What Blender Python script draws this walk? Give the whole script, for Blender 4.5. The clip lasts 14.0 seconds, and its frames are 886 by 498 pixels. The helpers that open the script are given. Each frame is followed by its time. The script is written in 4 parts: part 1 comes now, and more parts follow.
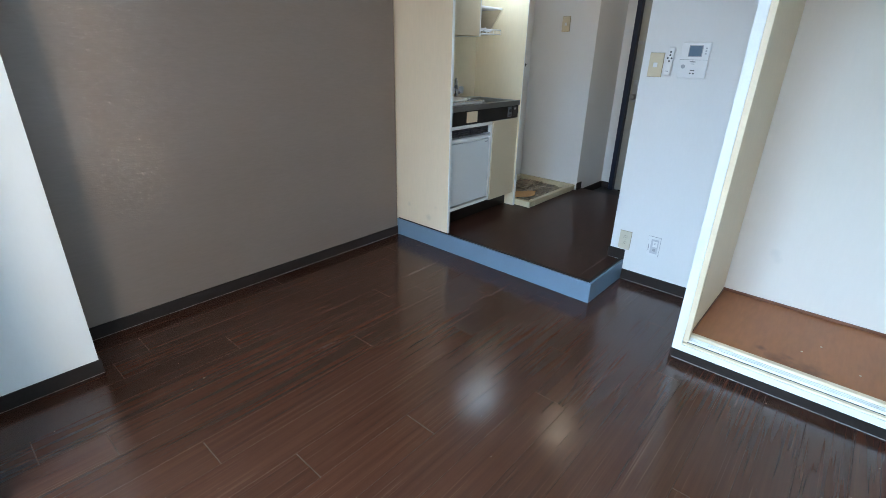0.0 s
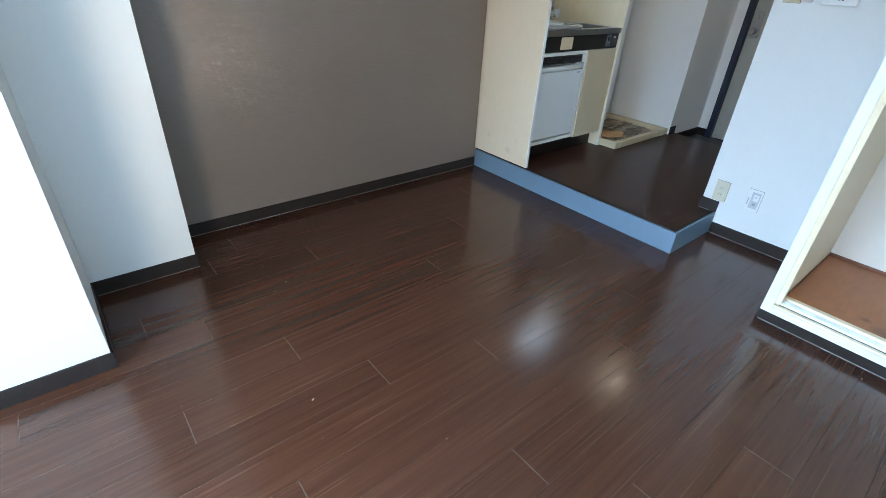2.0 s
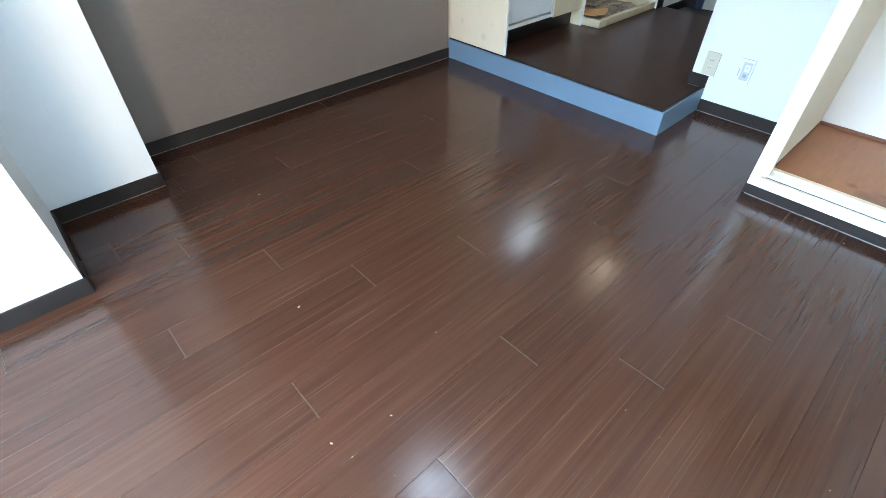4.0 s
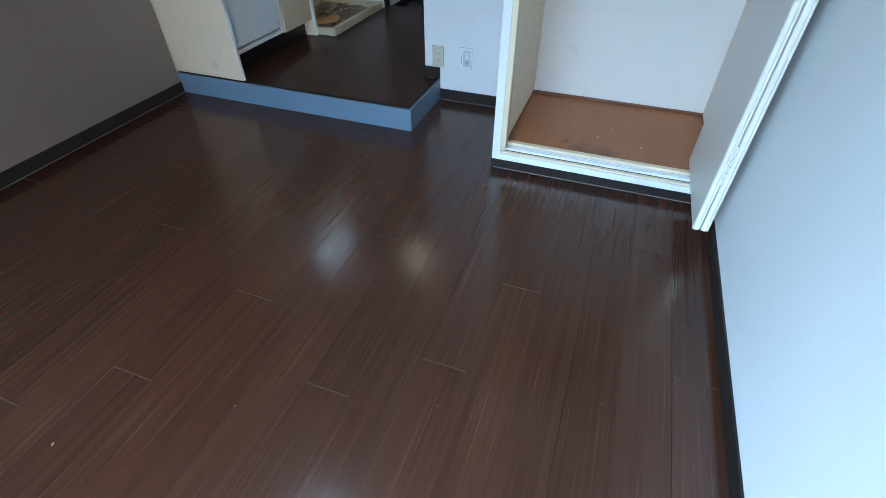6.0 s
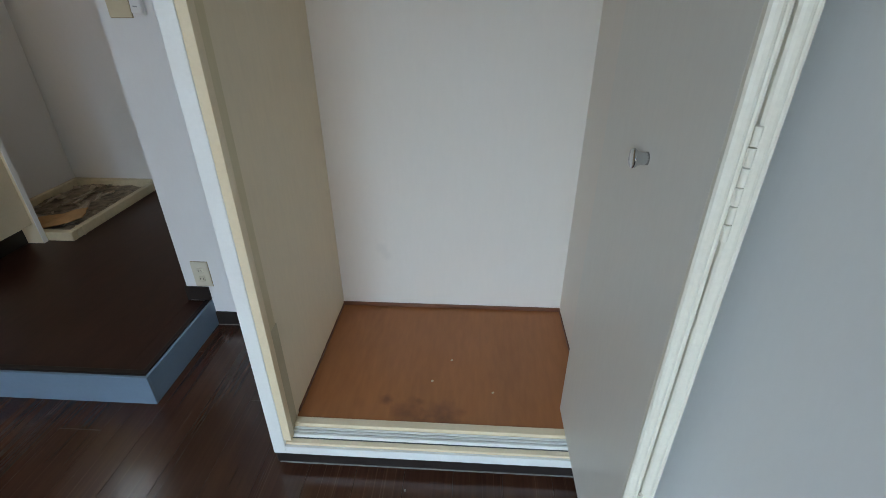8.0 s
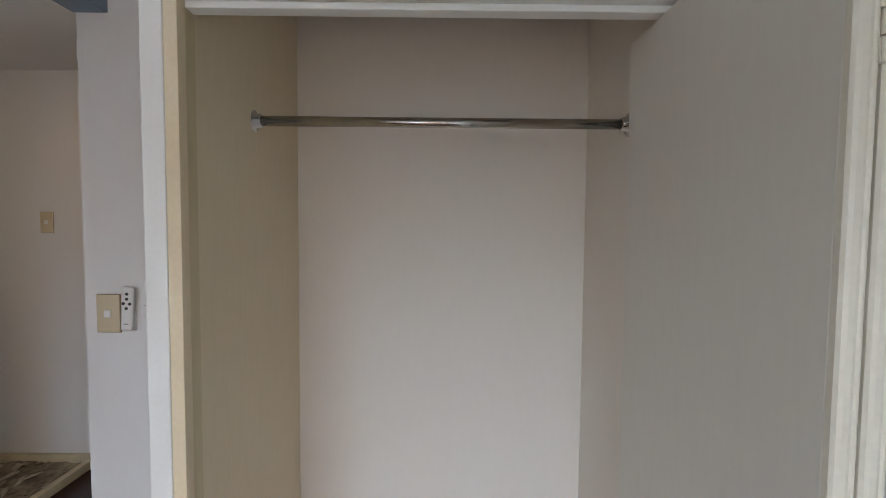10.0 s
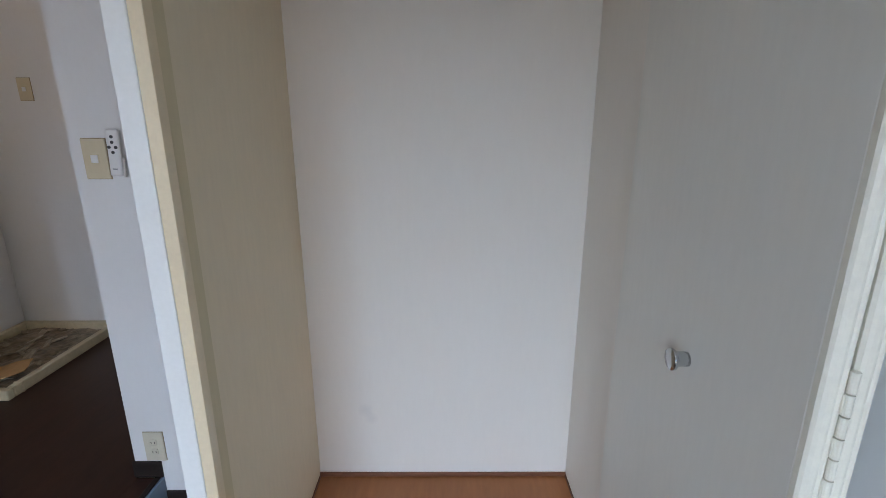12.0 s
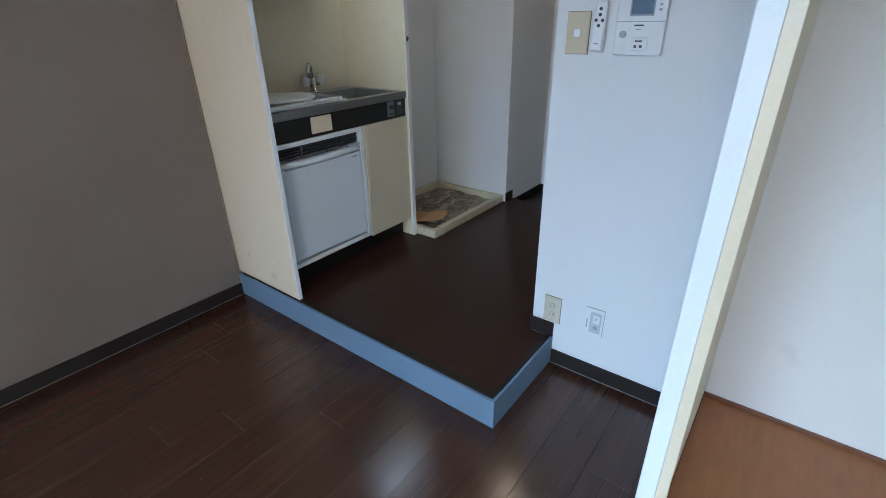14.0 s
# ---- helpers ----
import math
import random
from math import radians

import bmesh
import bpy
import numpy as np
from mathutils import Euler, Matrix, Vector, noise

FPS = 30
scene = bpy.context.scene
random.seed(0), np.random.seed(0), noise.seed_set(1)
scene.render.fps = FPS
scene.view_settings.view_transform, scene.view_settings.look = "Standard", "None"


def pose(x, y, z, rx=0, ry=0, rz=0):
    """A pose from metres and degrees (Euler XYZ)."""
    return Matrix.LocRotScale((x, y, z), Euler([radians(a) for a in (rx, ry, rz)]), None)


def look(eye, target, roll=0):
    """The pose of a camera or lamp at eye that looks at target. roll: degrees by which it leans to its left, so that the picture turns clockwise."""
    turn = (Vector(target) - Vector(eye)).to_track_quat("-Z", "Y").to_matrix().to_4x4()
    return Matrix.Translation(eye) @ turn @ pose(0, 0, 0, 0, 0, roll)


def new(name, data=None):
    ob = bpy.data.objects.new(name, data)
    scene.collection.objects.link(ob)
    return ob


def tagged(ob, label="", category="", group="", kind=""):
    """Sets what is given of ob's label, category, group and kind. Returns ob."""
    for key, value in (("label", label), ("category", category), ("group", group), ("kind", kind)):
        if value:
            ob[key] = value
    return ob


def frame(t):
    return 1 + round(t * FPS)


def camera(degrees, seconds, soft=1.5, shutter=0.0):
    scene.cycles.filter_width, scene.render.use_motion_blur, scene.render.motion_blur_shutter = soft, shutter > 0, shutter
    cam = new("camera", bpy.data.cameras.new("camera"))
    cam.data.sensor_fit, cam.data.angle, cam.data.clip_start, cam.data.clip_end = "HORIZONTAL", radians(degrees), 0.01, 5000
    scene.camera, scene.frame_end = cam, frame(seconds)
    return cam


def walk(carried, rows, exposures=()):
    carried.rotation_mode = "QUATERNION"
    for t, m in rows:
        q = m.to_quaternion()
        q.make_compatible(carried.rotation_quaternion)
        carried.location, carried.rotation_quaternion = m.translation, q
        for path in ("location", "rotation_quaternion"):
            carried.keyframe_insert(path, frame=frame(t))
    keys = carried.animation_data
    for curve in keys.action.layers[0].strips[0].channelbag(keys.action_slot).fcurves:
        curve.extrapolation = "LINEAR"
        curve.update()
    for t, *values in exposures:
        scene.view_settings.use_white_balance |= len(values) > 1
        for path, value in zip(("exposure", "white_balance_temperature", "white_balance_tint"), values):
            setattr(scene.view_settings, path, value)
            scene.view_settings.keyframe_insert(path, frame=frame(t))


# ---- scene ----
cam = camera(86.8, 14.0, 0.7)
PATH = [
    (0, (2.599, -2.387, 1.354), (1.388, -1.0, 0.572), 1.3),
    (0.5, (2.587, -2.395, 1.35), (1.36, -1.05, 0.521), 1.5),
    (1, (2.571, -2.409, 1.329), (1.329, -1.107, 0.455), 2.4),
    (1.5, (2.562, -2.415, 1.307), (1.285, -1.205, 0.355), 2.9),
    (2, (2.546, -2.432, 1.292), (1.244, -1.309, 0.271), 3.3),
    (2.2, (2.544, -2.434, 1.272), (1.233, -1.351, 0.219), 3.5),
    (4.3, (2.553, -2.363, 1.207), (1.524, -1.314, -0.15), -0.4),
    (4.5, (2.589, -2.341, 1.216), (1.62, -1.253, -0.154), -1.1),
    (5, (2.654, -2.31, 1.221), (1.851, -1.114, -0.166), -1.9),
    (5.5, (2.663, -2.301, 1.241), (2.006, -1.023, -0.149), -1.9),
    (6, (2.665, -2.226, 1.266), (2.146, -0.821, -0.06), -0.2),
    (6.5, (2.726, -1.945, 1.296), (2.29, -0.428, 0.068), -0.6),
    (7, (2.761, -1.654, 1.258), (2.387, -0.066, 0.101), -1.5),
    (7.5, (2.761, -1.401, 1.282), (2.553, 0.254, 0.178), -1.1),
    (8, (2.775, -1.149, 1.318), (2.661, 0.596, 0.347), -0.3),
    (8.5, (2.701, -1.073, 1.456), (2.656, 0.791, 0.731), 0.7),
    (9, (2.682, -1.04, 1.559), (2.688, 0.918, 1.154), 0.7),
    (9.2, (2.688, -1.032, 1.6), (2.701, 0.95, 1.335), 0.6),
    (11.3, (2.701, -1.018, 1.584), (2.701, 0.981, 1.526), 0.1),
    (11.5, (2.704, -1.011, 1.534), (2.706, 0.98, 1.347), -0.1),
    (12, (2.702, -0.994, 1.416), (2.7, 0.934, 0.886), -0.1),
    (12.5, (2.702, -0.999, 1.323), (2.689, 0.838, 0.534), 0.2),
    (13, (2.663, -1.008, 1.308), (2.531, 0.781, 0.424), 0.5),
    (13.5, (2.533, -1.044, 1.329), (1.947, 0.648, 0.439), 0.1),
    (14, (2.285, -1.094, 1.345), (1.185, 0.328, 0.469), -1.0),
]
EXPOSURES = [
    (0.0, -0.26, 6300, 12), (1.0, -0.18, 6300, 12), (2.2, -0.12, 6250, 10), (4.3, 0.36, 6400, 12), (5.1, 0.14, 6150, 14), (5.5, -0.20, 5950, 12), (6.0, -0.68, 5900, 10), (6.5, -0.94, 5950, 9),
    (7.0, -1.02, 6350, 12), (7.5, -1.08, 6800, 15), (8.0, -1.12, 7300, 17), (9.0, -1.08, 8000, 24), (11.4, -0.86, 7500, 26), (12.5, -0.96, 6750, 20),
    (13.5, -0.74, 6350, 16), (14.0, -0.52, 6150, 15),
]
walk(cam, [(t, look(eye, target, roll)) for t, eye, target, roll in PATH], EXPOSURES)

# ---- daylight and lamps ----
world = bpy.data.worlds.new("sky")
scene.world = world
world.use_nodes = True
sky = world.node_tree.nodes.new("ShaderNodeTexSky")
sky.sky_type = "NISHITA"
sky.sun_disc = False
sky.sun_elevation = radians(38)
sky.sun_rotation = radians(250)
world.node_tree.links.new(sky.outputs[0], world.node_tree.nodes["Background"].inputs[0])
world.node_tree.nodes["Background"].inputs[1].default_value = 0.05


def area_lamp(name, where, target, sx, sy, watts, color):
    data = bpy.data.lights.new(name, "AREA")
    data.shape, data.size, data.size_y, data.energy, data.color = "RECTANGLE", sx, sy, watts, color
    ob = new(name, data)
    ob.matrix_world = look(where, target)
    return ob


# daylight through the window: blue sky outside, high up; in the opening, added fill lamps: a pale one to the east, a
# warm one to the west, a low warm one ahead
SKY = (0.43, 0.70, 1.0)
sky_lamp = area_lamp("sky_light", (1.0, -5.5, 3.7), (2.1, -1.5, 0.6), 4.0, 3.6, 2350, SKY)
# fills with no source of their own, added to brighten walls and closet
side_lamp = area_lamp("east_fill", (1.55, -3.50, 1.15), (1.55 + 0.88, -3.50 + 0.48, 1.15 - 0.22), 0.7, 1.6, 26, (0.60, 0.90, 1.0))
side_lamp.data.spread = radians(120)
west_lamp = area_lamp("west_fill", (2.75, -3.50, 1.25), (2.75 - 0.80, -3.50 + 0.60, 1.20), 0.5, 1.5, 17.5, (1.0, 0.87, 0.68))
west_lamp.data.spread = radians(106)
low_lamp = area_lamp("low_warm_fill", (2.35, -3.52, 0.80), (2.45, -3.52 + 0.85, 0.80 - 0.12), 1.2, 0.6, 7, (1.0, 0.82, 0.62))
low_lamp.data.spread = radians(110)
# narrow lamp added only to throw a tall narrow streak on the grey wall
streak_lamp = area_lamp("streak_light", (2.95, -3.50, 1.35), (0.03, -1.74, 1.15), 0.05, 0.9, 0.42, (1.0, 0.84, 0.66))
streak_lamp.data.spread = radians(7)


# ---- materials ----
def material(name, color, rough=0.5, metal=0.0, spread=0.06, scale=6.0, grain=60.0, bump=0.0, stretch=(1, 1, 1), coat=0.0, vary=0.0, spec=0.5, bump_scale=None):
    """Colour varied by a broad and a fine noise, with fine relief; vary: from piece to piece."""
    m = bpy.data.materials.new(name)
    m.use_nodes = True
    nt = m.node_tree
    n, l = nt.nodes, nt.links
    b = n["Principled BSDF"]
    b.inputs["Roughness"].default_value, b.inputs["Metallic"].default_value = rough, metal
    b.inputs["Specular IOR Level"].default_value = spec
    b.inputs["Coat Weight"].default_value = coat
    geo = n.new("ShaderNodeTexCoord")
    mp = n.new("ShaderNodeMapping")
    mp.inputs["Scale"].default_value = stretch
    l.new(geo.outputs["Object"], mp.inputs[0])
    broad, fine = n.new("ShaderNodeTexNoise"), n.new("ShaderNodeTexNoise")
    broad.inputs["Scale"].default_value, fine.inputs["Scale"].default_value = scale, grain
    broad.inputs["Detail"].default_value = 4
    fine.inputs["Detail"].default_value = 5
    l.new(mp.outputs[0], broad.inputs[0])
    l.new(mp.outputs[0], fine.inputs[0])
    add = n.new("ShaderNodeMath")
    add.operation = "ADD"
    l.new(broad.outputs[0], add.inputs[0])
    l.new(fine.outputs[0], add.inputs[1])
    value = n.new("ShaderNodeMapRange")
    value.inputs["From Min"].default_value, value.inputs["From Max"].default_value = 0.6, 1.4
    value.inputs["To Min"].default_value, value.inputs["To Max"].default_value = 1 - spread, 1 + spread
    l.new(add.outputs[0], value.inputs[0])
    last = value.outputs[0]
    if vary:
        info, mr, mul = n.new("ShaderNodeObjectInfo"), n.new("ShaderNodeMapRange"), n.new("ShaderNodeMath")
        mr.inputs["To Min"].default_value, mr.inputs["To Max"].default_value = 1 - vary, 1 + vary
        l.new(info.outputs["Random"], mr.inputs[0])
        mul.operation = "MULTIPLY"
        l.new(last, mul.inputs[0])
        l.new(mr.outputs[0], mul.inputs[1])
        last = mul.outputs[0]
    hsv = n.new("ShaderNodeHueSaturation")
    hsv.inputs["Color"].default_value = (*color, 1)
    l.new(last, hsv.inputs["Value"])
    l.new(hsv.outputs[0], b.inputs["Base Color"])
    if bump:
        bp = n.new("ShaderNodeBump")
        bp.inputs["Strength"].default_value, bp.inputs["Distance"].default_value = bump, 0.002
        src = fine
        if bump_scale:
            src = n.new("ShaderNodeTexNoise")
            src.inputs["Scale"].default_value, src.inputs["Detail"].default_value = bump_scale, 3
            l.new(mp.outputs[0], src.inputs[0])
        l.new(src.outputs[0], bp.inputs["Height"])
        l.new(bp.outputs[0], b.inputs["Normal"])
    return m


def glowing(name, color, strength):
    m = bpy.data.materials.new(name)
    m.use_nodes = True
    b = m.node_tree.nodes["Principled BSDF"]
    b.inputs["Base Color"].default_value = (0.9, 0.9, 0.9, 1)
    b.inputs["Emission Color"].default_value = (*color, 1)
    b.inputs["Emission Strength"].default_value = strength
    return m


def clear_glass(name):
    m = bpy.data.materials.new(name)
    m.use_nodes = True
    b = m.node_tree.nodes["Principled BSDF"]
    b.inputs["Transmission Weight"].default_value, b.inputs["Roughness"].default_value, b.inputs["IOR"].default_value = 1.0, 0.0, 1.45
    return m


WALLPAPER = material("white_wallpaper", (0.77, 0.77, 0.755), 0.75, spread=0.016, scale=2.5, grain=90, bump=0.07, stretch=(1, 1, 0.35), bump_scale=260)
CLOSET_PAPER = material("closet_wallpaper", (0.77, 0.71, 0.64), 0.7, spread=0.016, scale=2.0, grain=70, bump=0.08, stretch=(1, 1, 0.2), bump_scale=300)
# more saturated cream than the other closet walls
LINING_PAPER = material("cream_lining_wallpaper", (0.77, 0.65, 0.475), 0.6, spread=0.045, scale=2.0, grain=70, bump=0.08, stretch=(1, 1, 0.2), bump_scale=300)
GREY_PAPER = material("grey_wallpaper", (0.192, 0.148, 0.119), 0.45, spread=0.07, scale=2.0, grain=120, bump=0.32, stretch=(1, 0.16, 1), bump_scale=190)
CREAM = material("cream_panel", (0.78, 0.63, 0.45), 0.4, spread=0.04, scale=3, grain=80, stretch=(1, 1, 0.15))
KITCHEN_BACK = material("pale_cream_panel", (0.76, 0.66, 0.47), 0.4, spread=0.04, scale=3, grain=80, stretch=(1, 1, 0.15))
CREAM_DOOR = material("cream_cabinet_door", (0.66, 0.56, 0.39), 0.4, spread=0.04, scale=3, grain=80)
IVORY_TRIM = material("ivory_painted_wood", (0.75, 0.615, 0.425), 0.35, spread=0.05, scale=8, grain=120, bump=0.1)
WHITE_TRIM = material("white_painted_wood", (0.80, 0.80, 0.77), 0.35, spread=0.03, scale=8, grain=120, bump=0.1)
DOOR_PAINT = material("grey_white_laminate", (0.70, 0.665, 0.60), 0.38, spread=0.03, scale=2, grain=90, stretch=(1, 1, 0.2))
DOOR_EDGE = material("cream_white_moulding", (0.74, 0.69, 0.58), 0.35, spread=0.06, scale=8, grain=120)
BLUE_PAINT = material("blue_grey_paint", (0.148, 0.220, 0.292), 0.4, spread=0.05, scale=9, grain=70, bump=0.1)
SKIRTING = material("dark_vinyl_skirting", (0.024, 0.018, 0.016), 0.5, spread=0.2, scale=12, grain=90, spec=0.2)
DARK_FLOOR = material("dark_brown_vinyl", (0.038, 0.0145, 0.0095), 0.30, spread=0.25, scale=7, grain=40, bump=0.08, stretch=(1, 0.2, 1), spec=0.22)
SUBFLOOR = material("plank_joint", (0.035, 0.020, 0.014), 0.7)
PLYWOOD = material("orange_plywood", (0.335, 0.120, 0.040), 0.45, spread=0.16, scale=6, grain=60, stretch=(1, 0.18, 1), bump=0.08)
RED_TRIM = material("red_brown_strip", (0.17, 0.060, 0.030), 0.45, spread=0.15, scale=8, stretch=(0.3, 0.3, 1))
OLIVE_EDGE = material("olive_lining_paper", (0.64, 0.53, 0.33), 0.5, spread=0.06, scale=3, grain=70, stretch=(1, 1, 0.2))
LOW_STRIP_PAPER = material("darker_olive_paper", (0.50, 0.42, 0.28), 0.6, spread=0.06, scale=8, grain=70)
CAULK = material("dusty_grey_joint", (0.20, 0.19, 0.18), 0.8, spread=0.4, scale=30)
OUTLET_PLASTIC = material("dull_ivory_plastic", (0.60, 0.55, 0.43), 0.4, spread=0.04)
TRAY = material("polished_steel_tray", (0.78, 0.80, 0.83), 0.2, metal=0.7, spread=0.05, scale=20)


def stain(m, spots, color, ragged=0.5):
    """Darkens a material in ragged spots, given as (x, y, z, radius)."""
    n, l = m.node_tree.nodes, m.node_tree.links
    b = n["Principled BSDF"]
    src = b.inputs["Base Color"].links[0].from_socket
    geo, nz = n.new("ShaderNodeNewGeometry"), n.new("ShaderNodeTexNoise")
    nz.inputs["Scale"].default_value, nz.inputs["Detail"].default_value = 22, 4
    l.new(geo.outputs["Position"], nz.inputs[0])
    for x, y, z, r, k in spots:
        d, mr, mu, mix = n.new("ShaderNodeVectorMath"), n.new("ShaderNodeMapRange"), n.new("ShaderNodeMath"), n.new("ShaderNodeMix")
        d.operation, mu.operation, mix.data_type = "DISTANCE", "MULTIPLY_ADD", "RGBA"
        d.inputs[1].default_value = (x, y, z)
        l.new(geo.outputs["Position"], d.inputs[0])
        mu.inputs[1].default_value = ragged * r * 2
        l.new(nz.outputs[0], mu.inputs[0])
        l.new(d.outputs["Value"], mu.inputs[2])
        mr.inputs["From Min"].default_value, mr.inputs["From Max"].default_value = r * 1.7, r * 0.9
        mr.inputs["To Max"].default_value = k
        l.new(mu.outputs[0], mr.inputs[0])
        l.new(mr.outputs[0], mix.inputs[0])
        l.new(src, mix.inputs[6])
        mix.inputs[7].default_value = (*color, 1)
        src = mix.outputs[2]
    l.new(src, b.inputs["Base Color"])


stain(PLYWOOD, ((2.51, -0.04, 0.12, 0.035, 0.75), (2.59, -0.09, 0.12, 0.075, 0.65), (2.70, -0.105, 0.12, 0.10, 0.75), (2.86, 0.09, 0.12, 0.035, 0.15), (2.42, -0.06, 0.12, 0.03, 0.15)), (0.13, 0.045, 0.020), 0.8)
stain(CREAM, ((0.15, 0.014, 0.27, 0.03, 0.3), (0.36, 0.014, 0.21, 0.035, 0.3), (0.42, 0.014, 0.30, 0.02, 0.2)), (0.42, 0.36, 0.28), 0.9)
stain(CLOSET_PAPER, ((2.42, 0.49, 0.40, 0.026, 0.15), (2.44, 0.49, 0.37, 0.024, 0.12)), (0.35, 0.34, 0.33))
STEEL = material("stainless_steel", (0.38, 0.38, 0.38), 0.3, metal=1.0, spread=0.06, scale=9, grain=120)
BASIN = material("brushed_steel", (0.32, 0.32, 0.31), 0.42, metal=0.45, spread=0.08, scale=9, grain=120)
ROD_STEEL = material("polished_steel_rod", (0.50, 0.48, 0.45), 0.17, metal=1.0, spread=0.05, scale=9, grain=120, stretch=(0.1, 1, 1))
CHROME = material("chrome", (0.58, 0.59, 0.61), 0.14, metal=1.0, spread=0.02)
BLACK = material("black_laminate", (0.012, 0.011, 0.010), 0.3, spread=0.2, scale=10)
FRIDGE_WHITE = material("fridge_white_enamel", (0.72, 0.76, 0.77), 0.35, spread=0.02, scale=4)
FRIDGE_GREY = material("fridge_grey_trim", (0.42, 0.46, 0.49), 0.4, spread=0.04)
DARK_GREY = material("dark_grey_plastic", (0.05, 0.05, 0.055), 0.5, spread=0.1)
IVORY_PLASTIC = material("aged_ivory_plastic", (0.62, 0.53, 0.36), 0.4, spread=0.04)
WHITE_PLASTIC = material("white_plastic", (0.78, 0.78, 0.77), 0.4, spread=0.02)
PALE_PLASTIC = material("pale_grey_plastic", (0.54, 0.55, 0.57), 0.4, spread=0.02)
GREY_PLASTIC = material("grey_plastic", (0.35, 0.36, 0.37), 0.4, spread=0.03)
CONTROL_GREY = material("blue_grey_control_panel", (0.16, 0.18, 0.21), 0.35, spread=0.05)
SCREEN = material("dark_lcd", (0.09, 0.14, 0.20), 0.15, spread=0.03)
CERAMIC = material("white_enamel_lid", (0.78, 0.78, 0.76), 0.3, spread=0.03)
PAN_PLASTIC = material("yellowed_pan_plastic", (0.60, 0.52, 0.35), 0.45, spread=0.12, scale=10, grain=50)
DIRT = material("dirty_pan_floor", (0.23, 0.185, 0.13), 0.5, spread=0.75, scale=9, grain=30, bump=0.6, bump_scale=25)
RUBBLE = material("crumbled_mortar", (0.30, 0.255, 0.19), 0.55, spread=0.4, scale=30, grain=90, vary=0.3)
CARDBOARD = material("brown_cardboard", (0.52, 0.30, 0.13), 0.8, spread=0.1)
NAVY = material("navy_steel_frame", (0.012, 0.020, 0.045), 0.35, spread=0.1)
DOOR_GREEN = material("grey_green_steel", (0.36, 0.35, 0.30), 0.45, spread=0.05)
STONE = material("dark_entry_tile", (0.03, 0.03, 0.032), 0.5, spread=0.3, scale=10)
PAPER = material("paper", (0.75, 0.76, 0.78), 0.7, spread=0.05)
NOSING = material("dark_brown_vinyl_nosing", (0.016, 0.011, 0.009), 0.4, spread=0.2, scale=12, spec=0.25)
# brown of the thin backings that draw a shadow line round wall plates
PLATE_SHADE = material("plate_shadow_brown", (0.30, 0.23, 0.13), 0.6, spread=0.1)
GRIT = material("pale_grit", (0.60, 0.52, 0.38), 0.7, spread=0.2, scale=60)
WORN_EDGE = material("worn_plank_edge", (0.085, 0.043, 0.028), 0.6, spread=0.45, scale=16, grain=60)
CRUMB = material("pale_crumb", (0.22, 0.18, 0.13), 0.8, spread=0.3, scale=60)
ASPHALT = material("dark_asphalt", (0.075, 0.075, 0.073), 0.85, spread=0.15)
ALUMINIUM = material("window_aluminium", (0.35, 0.36, 0.38), 0.4, metal=0.8, spread=0.05)
CEILING_PAPER = material("ceiling_paper", (0.78, 0.78, 0.77), 0.8, spread=0.03, scale=4, grain=90, bump=0.3)
LAMP_ROOM = glowing("room_lamp_glow", (0.58, 0.79, 1.0), 17)
LAMP_KITCHEN = glowing("kitchen_lamp_glow", (0.66, 0.84, 1.0), 27)
HELPER_HALL = glowing("hall_helper_glow", (1.0, 0.83, 0.62), 20)
GLASS = clear_glass("window_glass")


